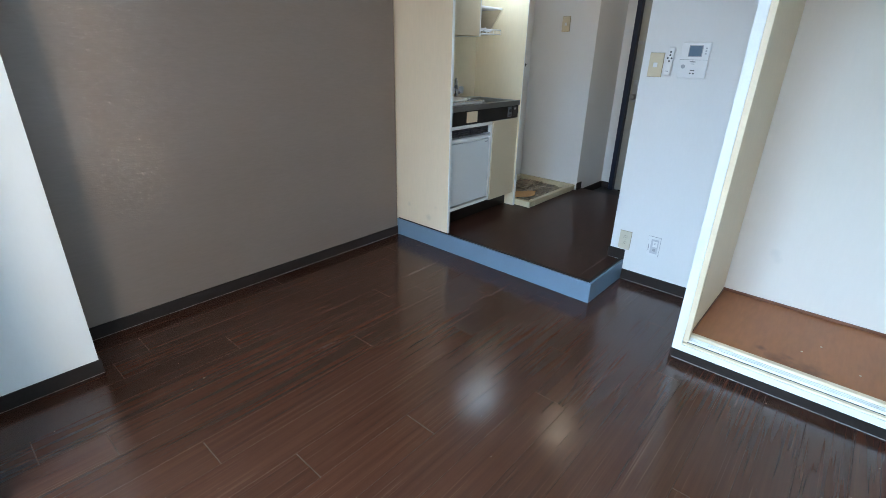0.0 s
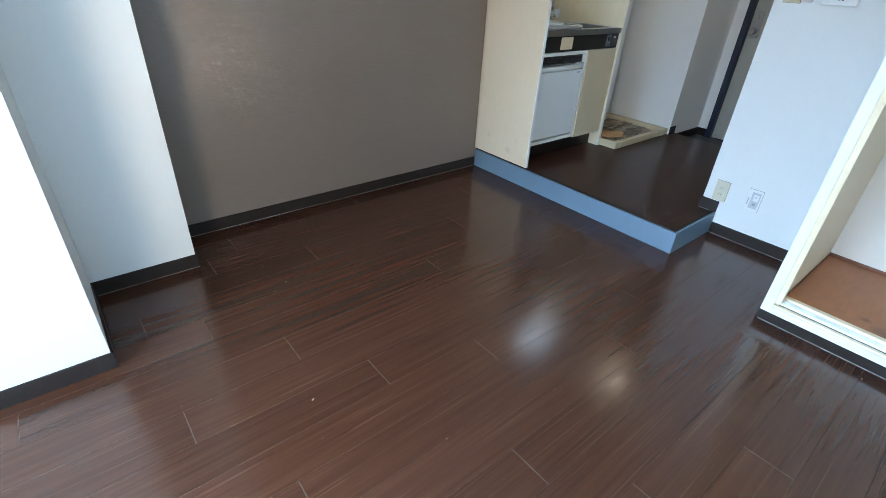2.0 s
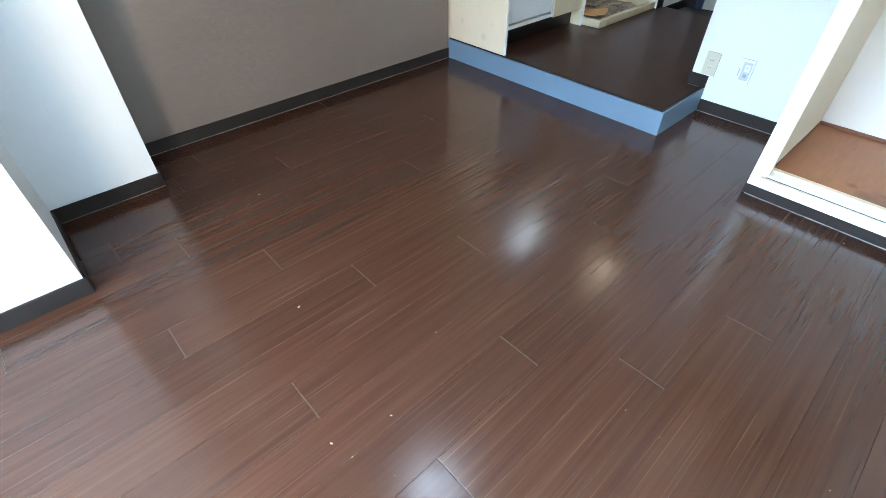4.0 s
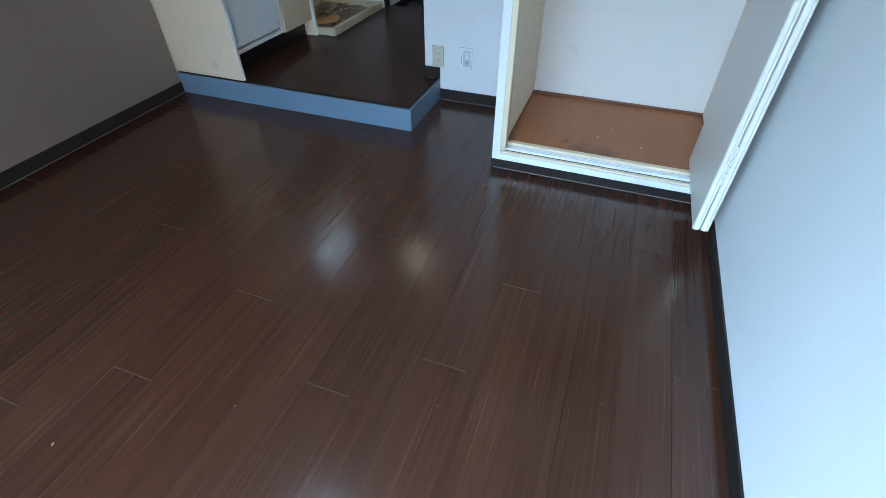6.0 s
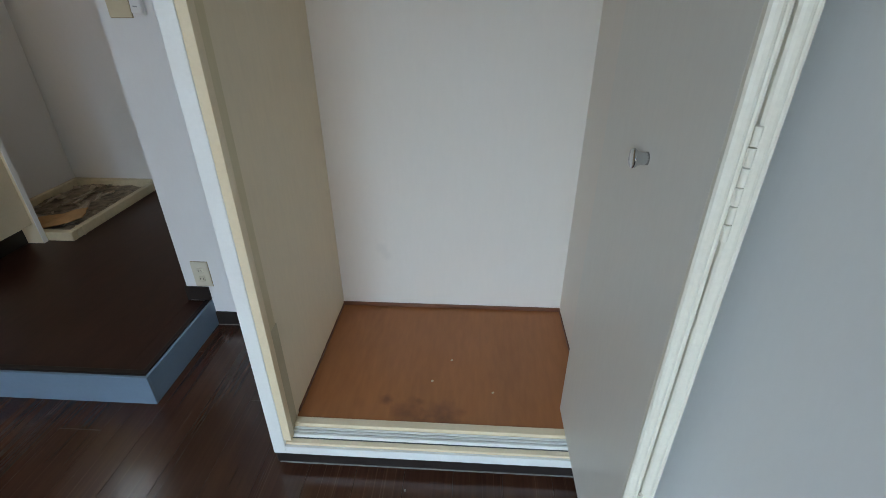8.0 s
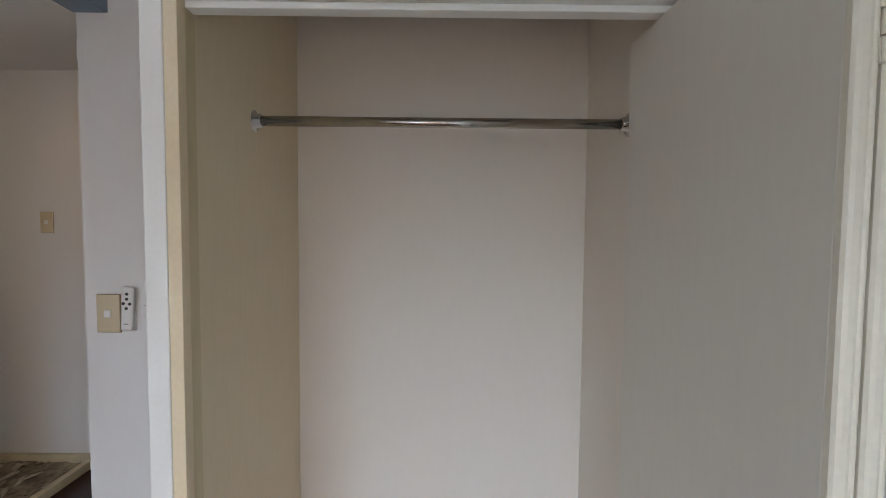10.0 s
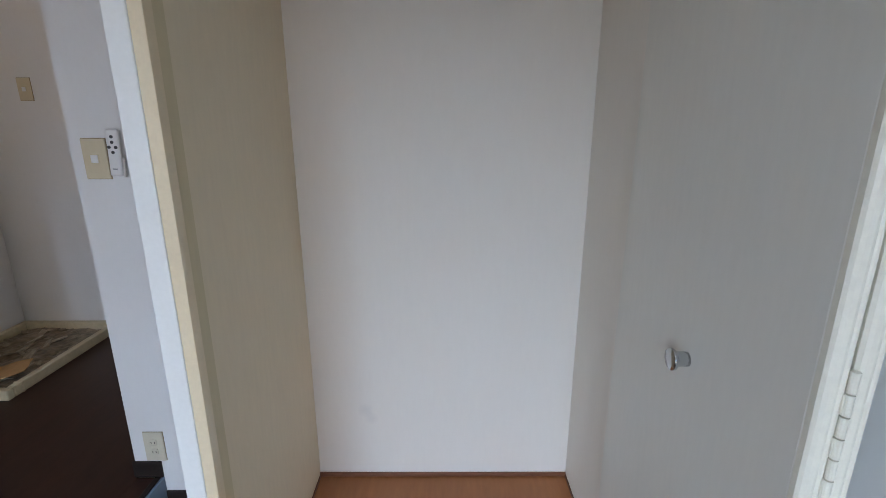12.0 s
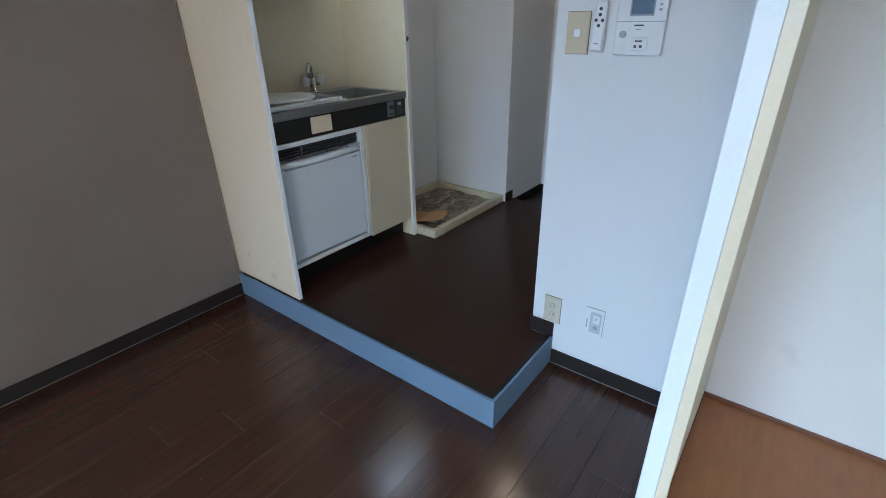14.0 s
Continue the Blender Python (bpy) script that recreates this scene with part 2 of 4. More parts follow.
def wood_floor():
    """Dark red-brown printed flooring: long streaks along y, a satin coat that is worn dull in spots."""
    m = bpy.data.materials.new("red_brown_flooring")
    m.use_nodes = True
    n, l = m.node_tree.nodes, m.node_tree.links
    b = n["Principled BSDF"]
    co, info = n.new("ShaderNodeNewGeometry"), n.new("ShaderNodeObjectInfo")
    shift = n.new("ShaderNodeVectorMath")
    shift.operation = "ADD"
    sc = n.new("ShaderNodeVectorMath")
    sc.operation = "SCALE"
    sc.inputs[0].default_value = (3.0, 17.0, 5.0)
    l.new(info.outputs["Random"], sc.inputs["Scale"])
    l.new(co.outputs["Position"], shift.inputs[0])
    l.new(sc.outputs[0], shift.inputs[1])
    noises = []
    for stretch, scale, detail in (((9, 0.35, 1), 3.0, 2), ((60, 0.9, 1), 3.0, 1.5), ((2.2, 1, 1), 7.0, 2), ((120, 1.3, 1), 3.0, 1), ((26, 0.5, 1), 3.0, 2), ((95, 0.7, 1), 3.0, 0), ((1, 1, 1), 130.0, 2)):
        mp, nz = n.new("ShaderNodeMapping"), n.new("ShaderNodeTexNoise")
        mp.inputs["Scale"].default_value = stretch
        nz.inputs["Scale"].default_value, nz.inputs["Detail"].default_value = scale, detail
        l.new(shift.outputs[0], mp.inputs[0])
        l.new(mp.outputs[0], nz.inputs[0])
        noises.append(nz)

    def math_node(kind, a, b, c=None):
        nd = n.new("ShaderNodeMath")
        nd.operation = kind
        for i, v in enumerate((a, b, c)):
            if v is None:
                continue
            if isinstance(v, (int, float)):
                nd.inputs[i].default_value = v
            else:
                l.new(v, nd.inputs[i])
        return nd.outputs[0]

    def threshold(src, low, high, top):
        nd = n.new("ShaderNodeMapRange")
        nd.inputs["From Min"].default_value, nd.inputs["From Max"].default_value = low, high
        nd.inputs["To Max"].default_value = top
        l.new(src, nd.inputs[0])
        return nd.outputs[0]

    def blend(fac, src, color):
        nd = n.new("ShaderNodeMix")
        nd.data_type = "RGBA"
        l.new(fac, nd.inputs[0])
        l.new(src, nd.inputs[6])
        nd.inputs[7].default_value = (*color, 1)
        return nd.outputs[2]

    # broad bands, middling streaks and a little fine grain
    streaks = math_node("MULTIPLY_ADD", noises[4].outputs[0], 0.45, math_node("MULTIPLY", noises[0].outputs[0], 0.35))
    streaks = math_node("MULTIPLY_ADD", noises[1].outputs[0], 0.20, streaks)
    ramp = n.new("ShaderNodeValToRGB")
    e = ramp.color_ramp.elements
    e[0].position, e[0].color = 0.34, (0.041, 0.0141, 0.0074, 1)
    e[1].position, e[1].color = 0.68, (0.070, 0.0250, 0.0131, 1)
    mid = e.new(0.5)
    mid.color = (0.054, 0.0189, 0.0099, 1)
    l.new(streaks, ramp.inputs[0])
    vr, hsv = n.new("ShaderNodeMapRange"), n.new("ShaderNodeHueSaturation")
    vr.inputs["To Min"].default_value, vr.inputs["To Max"].default_value = 0.88, 1.12
    l.new(info.outputs["Random"], vr.inputs[0])
    l.new(vr.outputs[0], hsv.inputs["Value"])
    groove = threshold(noises[3].outputs[0], 0.70, 0.77, 0.42)
    pale = threshold(noises[5].outputs[0], 0.71, 0.78, 0.32)
    l.new(blend(groove, blend(pale, ramp.outputs[0], (0.15, 0.075, 0.048)), (0.010, 0.004, 0.003)), hsv.inputs["Color"])
    l.new(hsv.outputs[0], b.inputs["Base Color"])
    b.inputs["Specular IOR Level"].default_value = 0.55
    rr = n.new("ShaderNodeMapRange")
    rr.inputs["From Min"].default_value, rr.inputs["From Max"].default_value = 0.38, 0.62
    rr.inputs["To Min"].default_value, rr.inputs["To Max"].default_value = 0.165, 0.215
    l.new(noises[2].outputs[0], rr.inputs[0])
    l.new(rr.outputs[0], b.inputs["Roughness"])
    bp = n.new("ShaderNodeBump")
    bp.inputs["Strength"].default_value, bp.inputs["Distance"].default_value = 0.13, 0.0006
    bp.invert = True
    l.new(math_node("MULTIPLY_ADD", groove, 0.1, noises[6].outputs[0]), bp.inputs["Height"])
    l.new(bp.outputs[0], b.inputs["Normal"])
    return m


FLOORING = wood_floor()


# ---- building helpers ----
def box(bm, x0, x1, y0, y1, z0, z1, bevel=0.0, m=None, segments=2):
    r = bmesh.ops.create_cube(bm, size=1.0)
    bmesh.ops.scale(bm, vec=(abs(x1 - x0), abs(y1 - y0), abs(z1 - z0)), verts=r["verts"])
    bmesh.ops.translate(bm, vec=((x0 + x1) / 2, (y0 + y1) / 2, (z0 + z1) / 2), verts=r["verts"])
    vs = r["verts"]
    if bevel:
        es = list({e for v in vs for e in v.link_edges})
        out = bmesh.ops.bevel(bm, geom=es, offset=bevel, segments=segments, affect="EDGES", profile=0.5)
        vs = list({v for f in out["faces"] for v in f.verts} | {v for v in vs if v.is_valid})
    if m is not None:
        bmesh.ops.transform(bm, matrix=m, verts=vs)
    return bm


def cyl(bm, r, depth, m, seg=24, r2=None):
    bmesh.ops.create_cone(bm, cap_ends=True, segments=seg, radius1=r, radius2=r if r2 is None else r2, depth=depth, matrix=m)
    return bm


def tube(bm, points, r, seg=12):
    """A round bar along a line of points."""
    rings = []
    pts = [Vector(p) for p in points]
    for i, p in enumerate(pts):
        d = (pts[min(i + 1, len(pts) - 1)] - pts[max(i - 1, 0)]).normalized()
        q = d.to_track_quat("Z", "X")
        rings.append([bm.verts.new(p + q @ Vector((r * math.cos(a), r * math.sin(a), 0))) for a in [2 * math.pi * k / seg for k in range(seg)]])
    for a, b in zip(rings, rings[1:]):
        for k in range(seg):
            bm.faces.new((a[k], a[(k + 1) % seg], b[(k + 1) % seg], b[k]))
    bm.faces.new(list(reversed(rings[0])))
    bm.faces.new(rings[-1])
    return bm


def turned(bm, profile, m, seg=32):
    """A body turned about z from rows of (radius, height)."""
    rings = [[bm.verts.new(m @ Vector((r * math.cos(a), r * math.sin(a), z))) for a in [2 * math.pi * k / seg for k in range(seg)]] for r, z in profile]
    for a, b in zip(rings, rings[1:]):
        for k in range(seg):
            bm.faces.new((a[k], a[(k + 1) % seg], b[(k + 1) % seg], b[k]))
    bm.faces.new(list(reversed(rings[0])))
    bm.faces.new(rings[-1])
    return bm


def part(name, bm, mat, parent=None, label="", smooth=False):
    me = bpy.data.meshes.new(name)
    bm.normal_update()
    bm.to_mesh(me)
    bm.free()
    me.materials.append(mat)
    if smooth:
        for p in me.polygons:
            p.use_smooth = len(p.vertices) == 4
    ob = new(name, me)
    ob.parent = parent
    return tagged(ob, label)


def cube(name, mat, dims, parent=None, label="", bevel=0.0):
    return part(name, box(bmesh.new(), *dims, bevel=bevel), mat, parent, label)


def thing(name, label, category, group="", at=(0, 0, 0)):
    ob = new(name)
    ob.location = at
    ob.empty_display_size = 0.1
    return tagged(ob, label, category, group)


def setting(name, mat, dims, label="", category="", bevel=0.0):
    return tagged(cube(name, mat, dims, None, "", bevel), label, category, "", "structure")


# ---- plan ----
H_STEP = 0.130        # kitchen floor above the room floor
H_ROOM, H_HALL = 2.52, 2.48
X_GREY, X_RIGHT = 0.03, 3.19
Y_BACK = -3.62
X_STEP, Y_SWITCH = 1.655, 0.475
X_HALL = 1.555        # right wall of the passage
Y_WASH, Y_EDGE, Y_END = 1.785, 1.885, 2.36
X_WASH = 0.65
H_ENTRY = 0.05
CX0, CX1, CY0, CY1 = 2.230, 3.161, -0.215, 0.490   # inside of the closet
CZ = 0.120

# ---- structure ----
setting("floor", SUBFLOOR, (-0.1, 3.4, -3.8, 0.6, -0.20, -0.0105), "dark bed under the flooring planks", "floor")
setting("wall_west", GREY_PAPER, (-0.15, X_GREY, -3.8, 0.0, -0.2, 2.6), "warm grey papered accent wall", "wall")
setting("wall_kitchen_back", KITCHEN_BACK, (-0.15, 0.012, 0.0, 0.945, -0.2, 2.6), "pale cream panelled wall behind the kitchenette", "wall")
setting("wall_wash_side", WALLPAPER, (-0.15, 0.012, 0.945, Y_WASH + 0.08, -0.2, 2.6), "white papered side wall of the washing machine space", "wall")
setting("wall_pier_small", WALLPAPER, (X_GREY, 0.350, -2.52, -2.10, -0.1, 2.6), "white papered pier against the grey wall", "wall")
setting("wall_pier_large", WALLPAPER, (X_GREY, 0.873, Y_BACK, -2.52, -0.1, 2.6), "white papered deep pier beside the window", "wall")
setting("wall_east", WALLPAPER, (X_RIGHT, X_RIGHT + 0.15, -3.8, 0.62, -0.2, 2.6), "white papered side wall", "wall")
setting("wall_switches", WALLPAPER, (X_HALL, 2.183, Y_SWITCH, Y_SWITCH + 0.12, -0.1, 2.6), "white papered wall with switches and intercom", "wall")
setting("wall_passage", WALLPAPER, (X_HALL, X_HALL + 0.12, Y_SWITCH + 0.12, Y_END, -0.1, 2.6), "white papered side wall of the entry passage", "wall")
setting("wall_closet_side", WALLPAPER, (2.183, 2.2215, CY0 + 0.022, 0.62, 0.0, 2.6), "thin white papered side wall of the closet", "wall")
setting("wall_closet_lining", LINING_PAPER, (2.2215, CX0 + 0.006, CY0 + 0.030, CY1, 0.0, 2.6), "cream papered inner side of the closet", "wall")
setting("wall_closet_back", CLOSET_PAPER, (CX0, X_RIGHT, CY1, CY1 + 0.1, 0.0, 2.6), "white papered back wall of the closet", "wall")
setting("wall_closet_right", CLOSET_PAPER, (CX1, X_RIGHT, CY0 + 0.05, CY1, 0.0, 2.6), "white papered inner side of the closet", "wall")
setting("wall_closet_head", WALLPAPER, (CX0, X_RIGHT, CY0 + 0.02, CY0 + 0.09, 2.06, 2.6), "white papered wall over the closet", "wall")
setting("wall_wash", WALLPAPER, (0.012, X_WASH, Y_WASH, Y_WASH + 0.08, -0.1, 2.6), "white papered wall behind the washing machine pan", "wall")
setting("wall_entry_side", WALLPAPER, (X_WASH - 0.1, X_WASH, Y_WASH + 0.08, Y_END, -0.1, 2.6), "white papered side wall of the entry", "wall")
# end wall round the entrance door
setting("wall_end_left", WALLPAPER, (X_WASH - 0.1, 0.745, Y_END, Y_END + 0.15, -0.1, 2.6), "white papered wall beside the entrance door", "wall")
setting("wall_end_head", WALLPAPER, (0.745, X_HALL + 0.12, Y_END, Y_END + 0.15, 2.07, 2.6), "white papered wall over the entrance door", "wall")
# back wall with the balcony window
setting("wall_south_left", WALLPAPER, (-0.15, 1.06, Y_BACK - 0.15, Y_BACK, -0.1, 2.6), "white papered wall beside the window", "wall")
setting("wall_south_right", WALLPAPER, (3.04, X_RIGHT + 0.15, Y_BACK - 0.15, Y_BACK, -0.1, 2.6), "white papered wall beside the window", "wall")
setting("wall_south_head", WALLPAPER, (1.06, 3.04, Y_BACK - 0.15, Y_BACK, 2.1, 2.6), "white papered wall over the window", "wall")
setting("wall_south_sill", WALLPAPER, (1.06, 3.04, Y_BACK - 0.15, Y_BACK, -0.1, 0.12), "white papered wall under the window", "wall")
setting("ceiling", CEILING_PAPER, (-0.1, 3.35, Y_BACK - 0.1, Y_SWITCH + 0.02, H_ROOM, H_ROOM + 0.1), "white papered ceiling of the room", "ceiling")
setting("ceiling_hall", CEILING_PAPER, (-0.1, X_HALL + 0.1, 0.03, Y_END + 0.1, H_HALL, H_HALL + 0.034), "white papered ceiling of the passage", "ceiling")
setting("ceiling_closet", CLOSET_PAPER, (CX0, CX1, CY0 + 0.09, CY1, 2.30, 2.36), "white papered top of the closet", "ceiling")
setting("ground", ASPHALT, (-60, 60, -80, -3.8, -0.4, -0.2), "dark grey asphalt ground outside the window", "ground")

# skirting, dark vinyl
SK = 0.068
for name, dims in (
    ("baseboard_west", (X_GREY, X_GREY + 0.008, -2.10, 0.0, 0.0, SK)),
    ("baseboard_pier_end", (X_GREY + 0.008, 0.350, -2.10, -2.092, 0.0, SK)),
    ("baseboard_pier_small", (0.350, 0.358, -2.52, -2.092, 0.0, SK)),
    ("baseboard_pier_mid", (0.358, 0.873, -2.52, -2.512, 0.0, SK)),
    ("baseboard_pier_large", (0.873, 0.881, Y_BACK, -2.512, 0.0, SK)),
    ("baseboard_east", (X_RIGHT - 0.008, X_RIGHT, Y_BACK, CY0 + 0.02, 0.0, SK)),
    ("baseboard_switches", (X_STEP, 2.175, Y_SWITCH - 0.008, Y_SWITCH, 0.0, SK)),
    ("baseboard_step_wall", (X_HALL - 0.008, X_STEP - 0.001, Y_SWITCH - 0.008, Y_SWITCH, H_STEP, H_STEP + SK)),
    ("baseboard_passage", (X_HALL - 0.008, X_HALL, Y_SWITCH, Y_EDGE, H_STEP, H_STEP + SK)),
    ("baseboard_closet_side", (2.175, 2.183, CY0 + 0.022, Y_SWITCH, 0.0, SK)),
    ("baseboard_closet", (2.183, X_RIGHT - 0.008, CY0 + 0.012, CY0 + 0.022, 0.0, 0.055)),
    ("baseboard_wash_end", (X_WASH, X_WASH + 0.009, Y_WASH - 0.004, Y_EDGE - 0.01, H_STEP, H_STEP + SK)),
    ("baseboard_entry_side", (X_WASH, X_WASH + 0.008, Y_EDGE + 0.01, Y_END, H_ENTRY, H_ENTRY + SK)),
    ("baseboard_entry_end", (X_WASH + 0.008, 0.745, Y_END - 0.008, Y_END, H_ENTRY, H_ENTRY + SK)),
):
    setting(name, SKIRTING, dims, "dark grey vinyl skirting board", "skirting", 0.0015)

# kitchen platform: dark vinyl top, dark nosing strip, blue-grey front boards
setting("floor_kitchen", DARK_FLOOR, (0.012, X_HALL, 0.034, Y_EDGE, 0.0, H_STEP), "glossy dark brown vinyl floor of the kitchen step", "floor")
setting("floor_step_corner", DARK_FLOOR, (X_HALL, X_STEP - 0.032, 0.034, Y_SWITCH - 0.008, 0.0, H_STEP - 0.001), "glossy dark brown vinyl floor of the kitchen step", "floor")
setting("trim_nosing_front", NOSING, (0.541, X_STEP - 0.012, 0.012, 0.034, 0.02, H_STEP + 0.004), "dark brown vinyl nosing strip", "trim", 0.002)
setting("trim_nosing_side", NOSING, (X_STEP - 0.032, X_STEP - 0.012, 0.034, Y_SWITCH, 0.02, H_STEP + 0.003), "dark brown vinyl nosing strip", "trim", 0.002)
setting("trim_step_front", BLUE_PAINT, (X_GREY, X_STEP, 0.0, 0.012, 0.0, H_STEP - 0.003), "blue-grey painted step riser", "trim", 0.0015)
setting("trim_step_side", BLUE_PAINT, (X_STEP - 0.012, X_STEP - 0.0005, 0.012, Y_SWITCH, 0.0, H_STEP - 0.003), "blue-grey painted step riser", "trim", 0.0015)
setting("floor_entry", STONE, (0.5, X_HALL, Y_EDGE, Y_END, -0.1, H_ENTRY), "dark tiled entry floor", "floor")
setting("trim_lintel_side", BLUE_PAINT, (X_STEP - 0.11, X_STEP, 0.0, Y_SWITCH, 2.245, 2.285), "blue-grey painted lintel board", "trim", 0.003)
setting("trim_lintel_front", BLUE_PAINT, (X_GREY, X_STEP - 0.11, 0.0, 0.11, 2.245, 2.285), "blue-grey painted lintel board", "trim", 0.003)
setting("wall_lintel_front", WALLPAPER, (X_GREY, X_STEP - 0.11, 0.012, 0.03, 2.285, H_ROOM), "white papered drop over the kitchen", "wall")
setting("wall_lintel_side", WALLPAPER, (X_STEP - 0.11, X_STEP - 0.09, 0.012, Y_SWITCH, 2.285, H_ROOM), "white papered drop over the kitchen", "wall")


def build_window():
    w = tagged(new("window_1"), "aluminium sliding balcony window", "window", "", "structure")
    x0, x1, z0, z1, y = 1.06, 3.04, 0.12, 2.1, Y_BACK - 0.08
    bm = bmesh.new()
    for d in ((x0, x1, z0, z0 + 0.04), (x0, x1, z1 - 0.04, z1), (x0, x0 + 0.04, z0 + 0.04, z1 - 0.04), (x1 - 0.04, x1, z0 + 0.04, z1 - 0.04)):
        box(bm, d[0], d[1], y - 0.05, y + 0.05, d[2], d[3], 0.003)
    part("window_frame", bm, ALUMINIUM, w)
    for i, (a, b, dy) in enumerate(((x0 + 0.04, 2.07, 0.018), (2.03, x1 - 0.04, -0.018))):
        bm = bmesh.new()
        s = 0.035
        for d in ((a, b, z0 + 0.04, z0 + 0.09), (a, b, z1 - 0.09, z1 - 0.04), (a, a + s, z0 + 0.09, z1 - 0.09), (b - s, b, z0 + 0.09, z1 - 0.09)):
            box(bm, d[0], d[1], y + dy - 0.014, y + dy + 0.014, d[2], d[3], 0.002)
        sash = part("sash", bm, ALUMINIUM, w)
        p = cube("pane", GLASS, (a + s, b - s, y + dy - 0.003, y + dy + 0.003, z0 + 0.09, z1 - 0.09), sash)
        p.visible_shadow = False


build_window()


# ---- closet ----
def build_closet_frame():
    f = tagged(new("closet_frame"), "white and ivory painted wooden frame round the closet opening", "door frame", "", "structure")
    cube("jamb_face", WHITE_TRIM, (2.183, 2.222, CY0, CY0 + 0.022, 0.055, 2.06), f, "white painted jamb", 0.002)
    cube("jamb_edge", IVORY_TRIM, (2.222, 2.246, CY0 + 0.003, CY0 + 0.030, 0.110, 1.985), f, "yellowed ivory jamb", 0.0015)
    cube("apron", WHITE_TRIM, (2.222, X_RIGHT - 0.008, CY0, CY0 + 0.010, 0.055, 0.086), f, "white painted board under the sill", 0.0015)
    cube("sill", IVORY_TRIM, (2.222, X_RIGHT - 0.02, CY0 + 0.010, CY0 + 0.028, 0.060, 0.094), f, "ivory painted sill", 0.002)
    bm = bmesh.new()
    box(bm, CX0 + 0.006, CX1, CY0 + 0.0285, CY0 + 0.0605, 0.06, 0.096)
    part("track_channel", bm, DARK_GREY, f, "dark channel under the track")
    bm = bmesh.new()
    for k in range(3):
        box(bm, CX0 + 0.007, CX1, CY0 + 0.029 + k * 0.0115, CY0 + 0.0365 + k * 0.0115, 0.0965, 0.110, 0.001)
    part("track", bm, WHITE_TRIM, f, "white grooved bottom track")
    cube("header", WHITE_TRIM, (CX0, CX1, CY0 + 0.012, CY0 + 0.075, 1.985, 2.015), f, "white top rail", 0.003)
    cube("header_lip", WHITE_TRIM, (CX0 + 0.015, CX1, CY0 + 0.03, CY0 + 0.062, 1.972, 1.985), f, "white guide channel", 0.002)
    cube("header_board", IVORY_TRIM, (2.222, X_RIGHT - 0.02, CY0, CY0 + 0.020, 2.015, 2.06), f, "ivory head board", 0.002)
    cube("lining_edge", OLIVE_EDGE, (CX0 + 0.006, CX0 + 0.0072, CY0 + 0.030, CY0 + 0.078, 0.112, 1.972), f, "olive-yellow band behind the jamb")
    # thin strip, darker than the lining round it
    cube("low_strip", LOW_STRIP_PAPER, (CX0 + 0.006, CX0 + 0.008, CY0 + 0.034, CY0 + 0.085, 0.108, 0.50), f, "darker olive strip low on the jamb", 0.0006)
    cube("back_sill", IVORY_TRIM, (CX0 + 0.006, CX1, CY0 + 0.0615, CY0 + 0.088, 0.06, CZ + 0.002), f, "ivory strip behind the track", 0.0015)


build_closet_frame()
setting("floor_closet", PLYWOOD, (CX0 + 0.006, CX1, CY0 + 0.089, CY1, 0.02, CZ), "orange-brown plywood closet floor with stains", "floor", 0.001)
for name, dims in (("trim_closet_back", (CX0, CX1, CY1 - 0.008, CY1, CZ, CZ + 0.016)), ("trim_closet_left", (CX0 + 0.006, CX0 + 0.010, CY0 + 0.105, CY1 - 0.008, CZ, CZ + 0.012)), ("trim_closet_right", (CX1 - 0.004, CX1, CY0 + 0.09, CY1 - 0.008, CZ, CZ + 0.012))):
    setting(name, RED_TRIM, dims, "thin red-brown wood strip along the closet floor", "trim", 0.0015)


for name, dims in (
    ("trim_joint_closet", (2.19, X_RIGHT - 0.01, CY0 + 0.0085, CY0 + 0.0115, 0.0005, 0.0035)),
    ("trim_joint_switches", (X_STEP + 0.002, 2.173, Y_SWITCH - 0.0105, Y_SWITCH - 0.0083, 0.0005, 0.003)),
    ("trim_joint_west", (X_GREY + 0.0083, X_GREY + 0.0102, -2.088, -0.002, 0.0005, 0.0025)),
    ("trim_joint_pier", (0.3583, 0.3602, -2.508, -2.094, 0.0005, 0.0025)),
):
    setting(name, CAULK, dims, "dusty grey joint along the foot of the skirting", "trim")


def moulded(x0, x1, y0, z0, z1):
    """An upright edge strip with a rounded nose, a hollow and a bead."""
    w = x1 - x0
    rows = [(0, 0.014), (0, 0.0065), (0.10, 0.003), (0.26, 0.001), (0.45, 0.0), (0.58, 0.0008), (0.66, 0.0040), (0.72, 0.0046), (0.80, 0.0030), (0.90, 0.0034), (1, 0.0062), (1, 0.014)]
    bm = bmesh.new()
    low, high = ([bm.verts.new((x0 + u * w, y0 + v, z)) for u, v in rows] for z in (z0, z1))
    for i in range(len(rows)):
        k = (i + 1) % len(rows)
        bm.faces.new((low[i], low[k], high[k], high[i]))
    bm.faces.new(list(reversed(low)))
    bm.faces.new(high)
    bmesh.ops.recalc_face_normals(bm, faces=bm.faces[:])
    return bm


